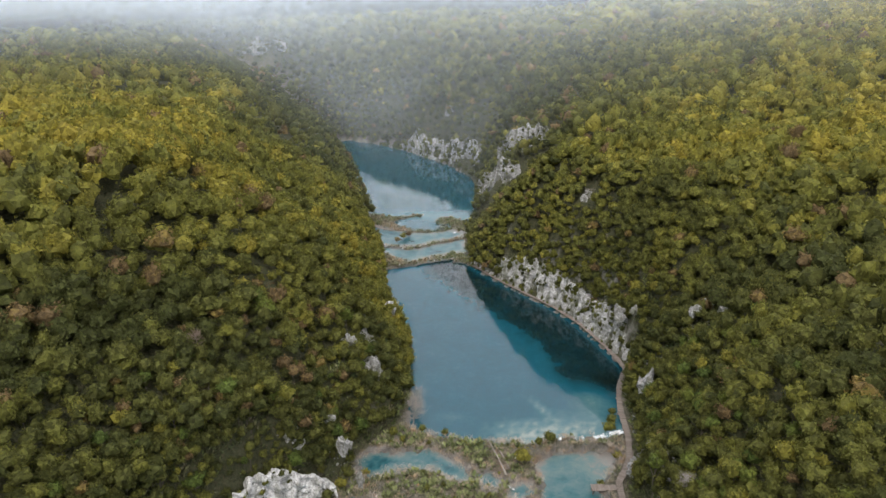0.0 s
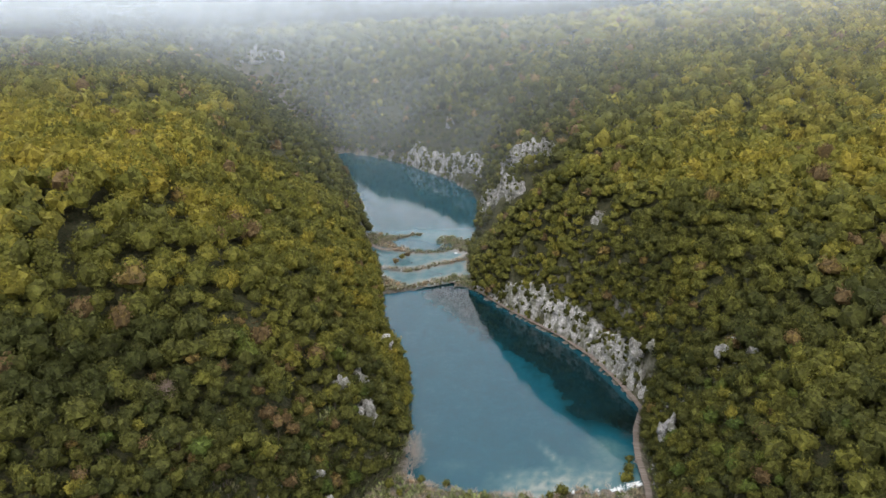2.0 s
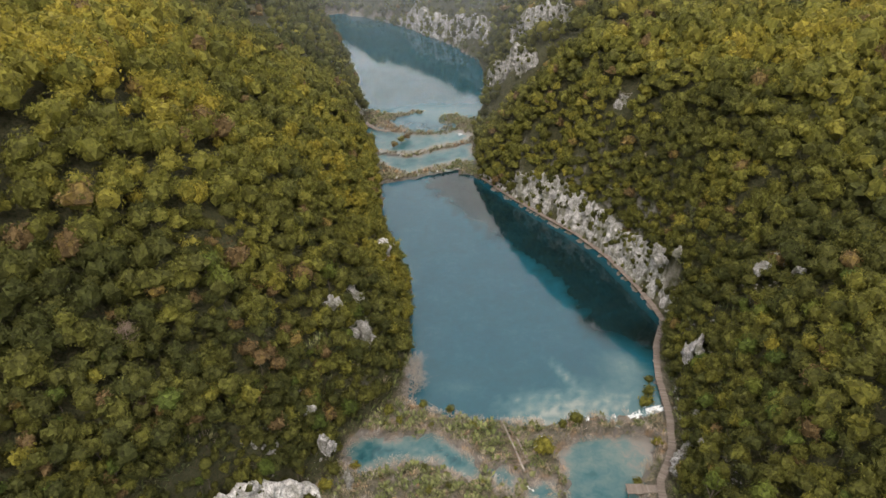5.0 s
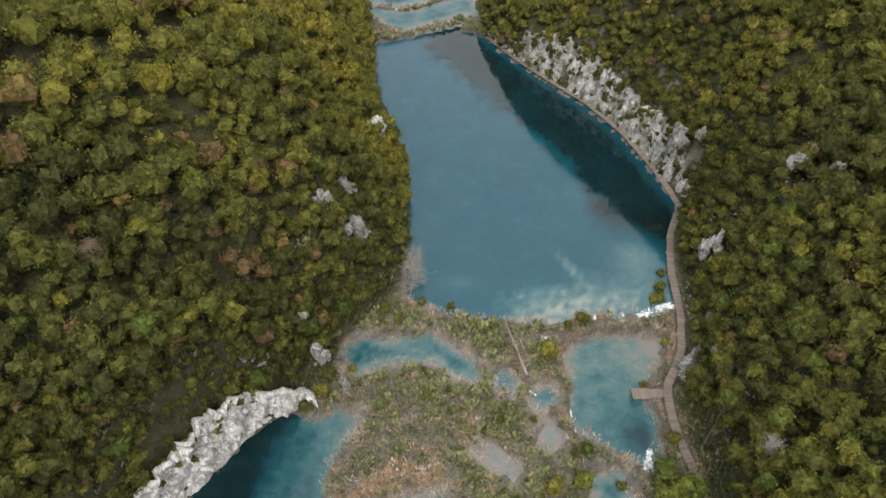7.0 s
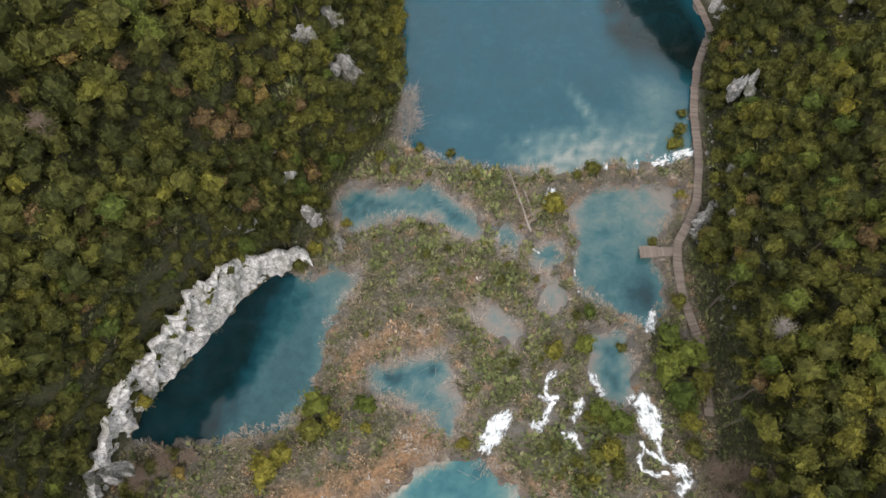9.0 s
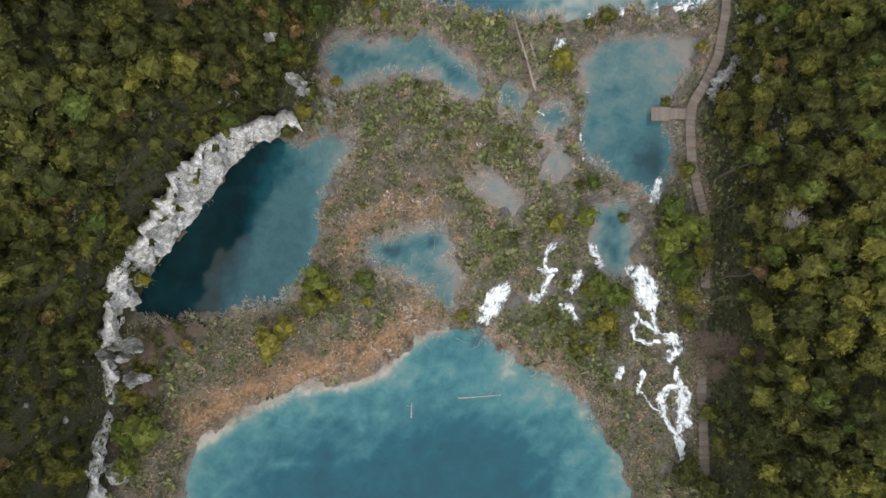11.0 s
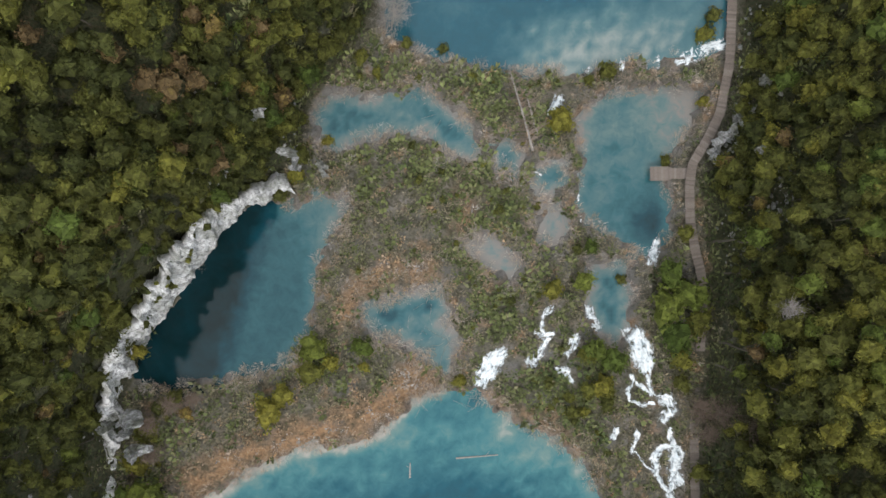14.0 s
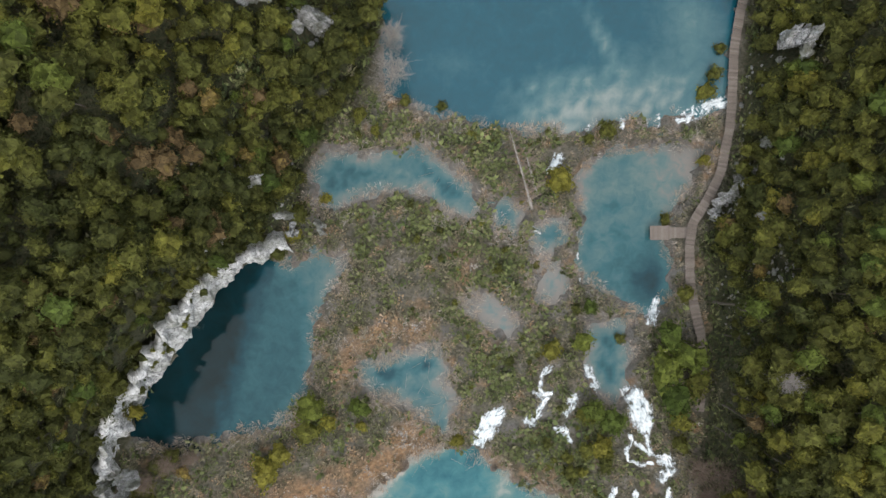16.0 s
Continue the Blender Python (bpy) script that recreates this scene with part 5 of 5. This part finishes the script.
def cascade(name, points, widths, z0, z1, seed, holes=0.15, label="white foaming cascade over tufa"):
    """A streaky strip of falling water along a line, dense in the middle and thin at its sides."""
    s, p, gone = along(points, 0.2)
    for _ in range(6):
        p[1:-1] = (p[:-2] + 2 * p[1:-1] + p[2:]) / 4
    t = np.gradient(p, axis=0)
    n = np.stack([-t[:, 1], t[:, 0]], -1) / np.hypot(t[:, 0], t[:, 1])[:, None]
    w = 1.3 * np.interp(s, gone, widths) * (1 + 0.25 * rough_field(s, 0 * s, 4, seed))
    m = int(1.5 * max(widths) / 0.22) + 4
    u = np.linspace(-0.5, 0.5, m)
    wander = 0.22 * rough_field(s, 0 * s + 30, 3, seed + 2)
    X = p[:, 0][:, None] + n[:, 0][:, None] * (w[:, None] * u + wander[:, None])
    Y = p[:, 1][:, None] + n[:, 1][:, None] * (w[:, None] * u + wander[:, None])
    f = (s / s[-1])[:, None]
    step_down = f + 0.07 * np.sin(f * 19 + seed)
    lie = np.maximum(land(X, Y)[0], z1 - 0.2)
    Z = np.maximum(z0 + (z1 - z0) * np.clip(step_down, 0, 1), lie) + 0.16 + 0.3 * (0.25 - u * u) + 0.06 * rough_field(X, Y, 0.9, seed + 1, 3)
    end = np.clip(np.minimum(s, s[-1] - s) / (0.35 * np.interp(s, gone, widths) + 0.2), 0, 1)[:, None]
    body = 0.95 * (1 - (2 * np.abs(u)[None]) ** 2) * (0.4 + 0.6 * end) - 0.9 * holes - 0.25 * (1 - end) + 0 * X
    body = np.where(np.abs(u)[None] > 0.49, -1.0, body)
    ob = link_mesh(name, np.stack([X, Y, Z], -1).reshape(-1, 3), grid_faces(m, len(s)), M_FOAM, True,
                   [("body", body.ravel()), ("across", (w[:, None] * u + 10 * seed).ravel()), ("gone", np.broadcast_to(s[:, None], X.shape).ravel())])
    return tagged(ob, label, "waterfall", "cascades of the tufa barrier")


for i, (pts, widths, z0, z1, holes) in enumerate(CASCADES):
    cascade("cascade", pts, widths, z0, z1, 3 + i, holes)


# ---- boardwalk ----
def plank_material():
    n = Nodes("weathered_planks")
    own = n.add("ShaderNodeObjectInfo").outputs["Random"]
    isle = n.add("ShaderNodeNewGeometry").outputs["Random Per Island"]
    fac = n.math("ADD", n.math("MULTIPLY", n.math("ADD", own, isle), 0.3), n.math("MULTIPLY", n.noise(2.5, 5.0), 0.4))
    return n.set(n.ramp(fac, [(0.2, (0.10, 0.08, 0.065)), (0.5, (0.17, 0.14, 0.12)), (0.85, (0.26, 0.225, 0.20))]), 0.9)


M_PLANK = plank_material()
bm = bmesh.new()
box(bm, -0.92, 0.92, -0.19, 0.19, -0.03, 0.03)
PLANK = bpy.data.meshes.new("plank")
bm.to_mesh(PLANK)
bm.free()
PLANK.materials.append(M_PLANK)


bm = bmesh.new()
stick(bm, (0, 0, -2.4), (0, 0, -0.04), 0.1, 0.09, 6)
POST = bpy.data.meshes.new("post")
bm.to_mesh(POST)
bm.free()
POST.materials.append(M_PLANK)


def boardwalk(points, label, picked=True, lift=0.9, level=None):
    """A plank walk on posts: planks across, two beams, posts to the ground."""
    s, p, gone = along(points, 0.43)
    for _ in range(4):
        p[1:-1] = (p[:-2] + 2 * p[1:-1] + p[2:]) / 4
    t = np.gradient(p, axis=0)
    ob = empty("boardwalk", p[0, 0], p[0, 1], 0, label, "boardwalk")
    shift = Matrix.Translation((-p[0, 0], -p[0, 1], 0))
    rg = random.Random(len(s))
    z = np.array([level if level is not None else max(ground_at(*q), -0.9) + lift for q in p])
    k = 9
    z = np.convolve(np.pad(z, (k, k), "edge"), np.ones(2 * k + 1) / (2 * k + 1), "valid")
    rest = bmesh.new()
    for i in range(len(s)):
        m = shift @ pose(p[i, 0], p[i, 1], z[i] + rg.uniform(-0.015, 0.015), 0, 0, math.degrees(math.atan2(t[i, 1], t[i, 0])) - 90 + rg.uniform(-2, 2)) @ Matrix.Diagonal((rg.uniform(0.94, 1.05), 1, 1, 1))
        if picked:
            q = new("plank", PLANK)
            q.parent = ob
            q.matrix_basis = m
        else:
            box(rest, -0.92, 0.92, -0.19, 0.19, -0.03, 0.03, m)
    if picked:
        rest.free()
    else:
        part("planking", rest, M_PLANK, ob)
    for side in (-0.65, 0.65):
        beam = bmesh.new()
        for i in range(0, len(s) - 4, 4):
            n = Vector((-t[i, 1], t[i, 0], 0)).normalized() * side
            n2 = Vector((-t[i + 4, 1], t[i + 4, 0], 0)).normalized() * side
            o = Vector((p[0, 0], p[0, 1], 0))
            stick(beam, Vector((*p[i], z[i] - 0.12)) + n - o, Vector((*p[i + 4], z[i + 4] - 0.12)) + n2 - o, 0.08, 0.08, 4)
        part("beam", beam, M_PLANK, ob)
        for i in range(0, len(s), 8):
            n = Vector((-t[i, 1], t[i, 0], 0)).normalized() * side
            q = new("post", POST)
            q.parent = ob
            q.matrix_basis = Matrix.Translation(Vector((*p[i], z[i])) + n - o)
    return ob


boardwalk(WALK, "weathered grey plank boardwalk beside turquoise pools", True)
boardwalk([(66.5, 214), (65.3, 221), (63, 231), (56.8, 249), (48, 265.5), (37, 279.5), (26, 294.5), (15.5, 311), (13.5, 320)], "narrow plank walk along the foot of the lakeside cliff", False, 0, 0.7)
boardwalk([(50.4, 114), (50.2, 104), (50.1, 97), (50.1, 89), (50, 82)], "shaded plank walk beside the lower cascades", False, 0, -1.2)
boardwalk([(-46, 384), (-42, 377), (-38, 366), (-33, 361), (-27, 359)], "pale plank walk on the farther barrier", False, 0, 1.9)
# landing stage
stage = empty("landing_stage", 41.7, 152.8, 0, "square plank landing stage over a turquoise pool", "jetty")
for i in range(17):
    q = new("plank", PLANK)
    q.parent = stage
    q.matrix_basis = pose(0.25 + 0.43 * i, 0.0, 0.42, 0, 0, 180 if i > 9 else 180.3) @ Matrix.Diagonal((0.22, 7.4 if i <= 8 else 5.6, 1, 1))
for yy in (-1.0, 1.0):
    bm = bmesh.new()
    stick(bm, (0.1, yy, 0.3), (7.0, yy, 0.3), 0.09, 0.09, 4)
    part("beam", bm, M_PLANK, stage)
    for xx in (0.4, 3.4):
        bm = bmesh.new()
        stick(bm, (xx, yy, -2.8), (xx, yy, 0.35), 0.1, 0.1, 6)
        part("post", bm, M_PLANK, stage)


# ---- dead wood ----
M_BRANCH = Nodes("brown_branches").set((0.19, 0.15, 0.12), 0.9)

def dead_conifer(x0, y0, x1, y1, z, seed, label, name="fallen_tree"):
    """A bare fallen conifer: a long tapered trunk with short side branches."""
    rg = random.Random(seed)
    ob = empty(name, x0, y0, z, label, "fallen tree")
    d = Vector((x1 - x0, y1 - y0, 0))
    bm = bmesh.new()
    stick(bm, (0, 0, 0.5), d * 0.5 + Vector((0, 0, 0.9)), 0.3, 0.22, 7)
    stick(bm, d * 0.5 + Vector((0, 0, 0.9)), d + Vector((0, 0, 0.8)), 0.22, 0.07, 7)
    part("trunk", bm, M_DEAD, ob, "grey barkless trunk")
    side = Vector((-d.y, d.x, 0)).normalized()
    bm = bmesh.new()
    for i in range(170):
        f = rg.uniform(0.1, 1)
        p = d * f + Vector((0, 0, 0.7))
        q = rg.choice((-1, 1)) * side * rg.uniform(1.0, 3.4) * (1.15 - 0.6 * f) + d.normalized() * rg.uniform(0.1, 0.9) + Vector((0, 0, rg.uniform(-0.6, 0.9)))
        stick(bm, p, p + q, 0.07, 0.035, 3)
    part("crown", bm, M_BRANCH, ob, "bare brown branches")
    return ob


dead_conifer(18.6, 157.6, 14.2, 173.6, 0.3, 3, "fallen bare grey conifer lying across the barrier")
dead_conifer(19.6, 160.5, 17.0, 170, 0.2, 4, "thin fallen bare conifer beside a larger one")


def bare_tree(x, y, z, r, tall, seed, label, lean=(0, 0), material=M_DEAD):
    """A leafless tree: trunk and forking twigs."""
    rg = random.Random(seed)
    ob = empty("bare_tree", x, y, z, label, "bare tree")
    top = Vector((lean[0], lean[1], tall))
    bm = bmesh.new()
    stick(bm, (0, 0, -0.6), top * 0.6, 0.16, 0.1, 6)
    stick(bm, top * 0.6, top, 0.1, 0.03, 6)
    part("trunk", bm, M_DEAD, ob)
    bm = bmesh.new()
    for i in range(90):
        f = rg.uniform(0.15, 1)
        a = rg.uniform(0, 6.28)
        p = top * f
        q = p + Vector((math.cos(a), math.sin(a), 0)) * r * rg.uniform(0.5, 1.0) * (1.15 - 0.55 * f) + Vector((0, 0, rg.uniform(0.1, 1.0) * r * 0.5))
        stick(bm, p, q, 0.04, 0.014, 3)
        for _ in range(7):
            g = rg.uniform(0.3, 1)
            b = p.lerp(q, g)
            stick(bm, b, b + Vector((rg.gauss(0, 1), rg.gauss(0, 1), rg.gauss(0.3, 0.6))) * r * 0.22, 0.022, 0.008, 3)
    part("crown", bm, material, ob, "bare branches")
    return ob


bare_tree(-9.2, 182, 0.2, 5.0, 8, 5, "bare whitish tree leaning over the lake edge", (1.5, 3))
bare_tree(-9.6, 190, 0.2, 3.6, 7, 6, "bare grey tree at the lake edge", (2, 1))
for x, y, r, kind in ((-24, 342, 2.2, "russet"), (-21, 347, 2.4, "olive"), (-18.5, 351, 2.0, "russet"), (14, 366, 2.6, "olive"), (16, 360, 3.0, "green")):
    tree(x, y, 0.7, 1.0 + r * 0.7, r, 0.9, kind, rg, "shrub", "on the farther barrier")
M_TWIG = Nodes("brown_twigs").set((0.17, 0.125, 0.095), 0.9)
for x, y, r, seed in ((49.8, 106.5, 3.6, 7), (53.5, 106, 4.4, 8), (51.4, 101.5, 3.2, 12), (56.5, 104.5, 3.4, 13), (-53, 108.5, 3.0, 14), (-57, 105, 3.0, 15), (-48.5, 109.5, 2.4, 16), (-57, 99, 3.0, 17)):
    bare_tree(x, y, ground_at(x, y), r, 5, seed, "bare brown shrubby tree beside the " + ("boardwalk" if x > 0 else "dark pool"), (0.5, 0.5), M_TWIG)
bare_tree(-57, 143, 36, 3.0, 5, 9, "bare reddish tree on the wooded slope", (0.3, 0.3), M_TWIG)
bare_tree(57, 127.5, 18, 3.0, 7, 10, "bare grey tree on the wooded slope")
bare_tree(-62, 152, 44, 2.6, 6, 11, "bare brown tree on the wooded slope", (0.3, 0.3), M_TWIG)


def litter(name, cx, cy, rx, ry, count, seed, z, label):
    """Bare sticks lying in shallow water."""
    rg = random.Random(seed)
    bm = bmesh.new()
    for _ in range(count):
        x, y, a, n = rg.gauss(cx, rx), rg.gauss(cy, ry), rg.uniform(0, 6.28), rg.uniform(1.0, 3.4)
        stick(bm, (x, y, z + rg.uniform(0, 0.15)), (x + n * math.cos(a), y + n * math.sin(a), z + rg.uniform(0.05, 0.5)), 0.035, 0.015, 3)
    return tagged(part(name, bm, M_DEAD, None), label, "driftwood", kind="stuff")


litter("dead_branches", 1, 121, 2.6, 6, 90, 1, -0.7, "bare grey sticks in a shallow pool")
litter("dead_branches", -4, 109.5, 5, 1.6, 40, 3, -2.6, "bare grey sticks on the lake shore")
litter("dead_branches", 3, 165, 4, 4, 40, 4, -0.3, "bare grey sticks in a terrace pool")
# logs in the near lake
for x, y, a, n in ((7, 96.6, 4, 8.5), (-6.5, 94, 88, 3.0), (9.5, 154.6, 20, 3.2), (6, 143, 80, 3.4)):
    bm = bmesh.new()
    stick(bm, (-n / 2, 0, 0), (n / 2, 0, 0.05), 0.17, 0.1, 7)
    stick(bm, (n * 0.2, 0, 0), (n * 0.3, 0.9, 0.2), 0.06, 0.02, 4)
    ob = part("log", bm, M_DEAD, None)
    ob.matrix_world = pose(x, y, -2.98 if y < 110 else -0.35, 0, 0, a)
    tagged(ob, "pale bare log lying in shallow water", "log", "logs in the water")


# ---- viewpoint ----
view = empty("viewpoint_railing", 64.3, 283, ground_at(64.3, 283), "small railed stone viewpoint on a wooded ledge", "viewpoint")
gz = 47.4 - ground_at(64.3, 283)
bm = bmesh.new()
bmesh.ops.create_cone(bm, cap_ends=True, segments=24, radius1=2.7, radius2=2.6, depth=3.0, matrix=Matrix.Translation((0, 0, gz - 1.5)))
part("platform", bm, M_OUTCROP, view, "grey stone platform")
bm = bmesh.new()
for i in range(18):
    a, b = 3.0 + 3.6 * i / 18, 3.0 + 3.6 * (i + 1) / 18
    stick(bm, (2.5 * math.cos(a), 2.5 * math.sin(a), gz + 1.1), (2.5 * math.cos(b), 2.5 * math.sin(b), gz + 1.1), 0.08, 0.08, 5)
part("handrail", bm, M_DEAD, view)
for i in range(10):
    a = 3.0 + 3.6 * i / 9
    bm = bmesh.new()
    stick(bm, (2.5 * math.cos(a), 2.5 * math.sin(a), gz), (2.5 * math.cos(a), 2.5 * math.sin(a), gz + 1.1), 0.07, 0.07, 5)
    part("post", bm, M_DEAD, view)


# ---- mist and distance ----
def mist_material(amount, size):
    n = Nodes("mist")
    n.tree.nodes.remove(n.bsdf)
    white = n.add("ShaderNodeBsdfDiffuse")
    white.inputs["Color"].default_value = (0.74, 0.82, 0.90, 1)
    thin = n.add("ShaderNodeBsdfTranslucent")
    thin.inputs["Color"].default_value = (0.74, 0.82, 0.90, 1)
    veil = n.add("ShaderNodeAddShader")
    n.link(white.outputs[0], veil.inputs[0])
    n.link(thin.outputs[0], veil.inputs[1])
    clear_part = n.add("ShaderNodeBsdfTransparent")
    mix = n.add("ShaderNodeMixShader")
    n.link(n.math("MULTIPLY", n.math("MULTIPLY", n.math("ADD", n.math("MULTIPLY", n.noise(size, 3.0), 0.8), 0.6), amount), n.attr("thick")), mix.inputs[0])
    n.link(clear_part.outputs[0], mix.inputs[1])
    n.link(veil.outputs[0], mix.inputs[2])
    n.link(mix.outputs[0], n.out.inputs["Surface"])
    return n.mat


# Pale sheets stand in for distance haze; opacity grows from sheet to sheet.
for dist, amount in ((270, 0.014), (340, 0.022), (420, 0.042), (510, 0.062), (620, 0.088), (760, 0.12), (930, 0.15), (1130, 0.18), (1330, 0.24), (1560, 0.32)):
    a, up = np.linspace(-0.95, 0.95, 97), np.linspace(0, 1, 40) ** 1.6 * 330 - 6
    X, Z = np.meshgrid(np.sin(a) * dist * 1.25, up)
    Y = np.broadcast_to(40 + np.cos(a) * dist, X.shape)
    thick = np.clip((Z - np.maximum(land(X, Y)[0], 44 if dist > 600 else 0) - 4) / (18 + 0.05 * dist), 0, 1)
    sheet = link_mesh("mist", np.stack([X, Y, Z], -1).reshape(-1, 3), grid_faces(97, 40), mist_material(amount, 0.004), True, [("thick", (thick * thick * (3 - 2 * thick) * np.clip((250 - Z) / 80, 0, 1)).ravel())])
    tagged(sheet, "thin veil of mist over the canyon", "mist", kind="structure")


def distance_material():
    n = Nodes("glowing_far_mountains_in_cloud")
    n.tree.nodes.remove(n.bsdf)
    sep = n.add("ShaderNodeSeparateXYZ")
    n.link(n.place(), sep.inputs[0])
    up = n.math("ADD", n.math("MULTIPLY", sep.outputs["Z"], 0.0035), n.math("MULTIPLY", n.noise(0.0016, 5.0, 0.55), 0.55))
    # Haze and cloud brightness are painted in; the backdrop gives off its own light.
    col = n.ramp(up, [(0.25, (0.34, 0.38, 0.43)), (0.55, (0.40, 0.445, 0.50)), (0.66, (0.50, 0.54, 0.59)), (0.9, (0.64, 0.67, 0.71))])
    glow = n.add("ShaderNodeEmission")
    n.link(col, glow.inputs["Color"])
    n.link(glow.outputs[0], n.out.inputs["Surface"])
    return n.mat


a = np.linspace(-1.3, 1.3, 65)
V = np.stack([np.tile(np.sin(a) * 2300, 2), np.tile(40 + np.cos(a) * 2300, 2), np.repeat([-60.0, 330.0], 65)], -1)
tagged(link_mesh("backdrop", V, grid_faces(65, 2), distance_material(), True), "self-lit backdrop of pale mountains fading into cloud", "backdrop", kind="structure")
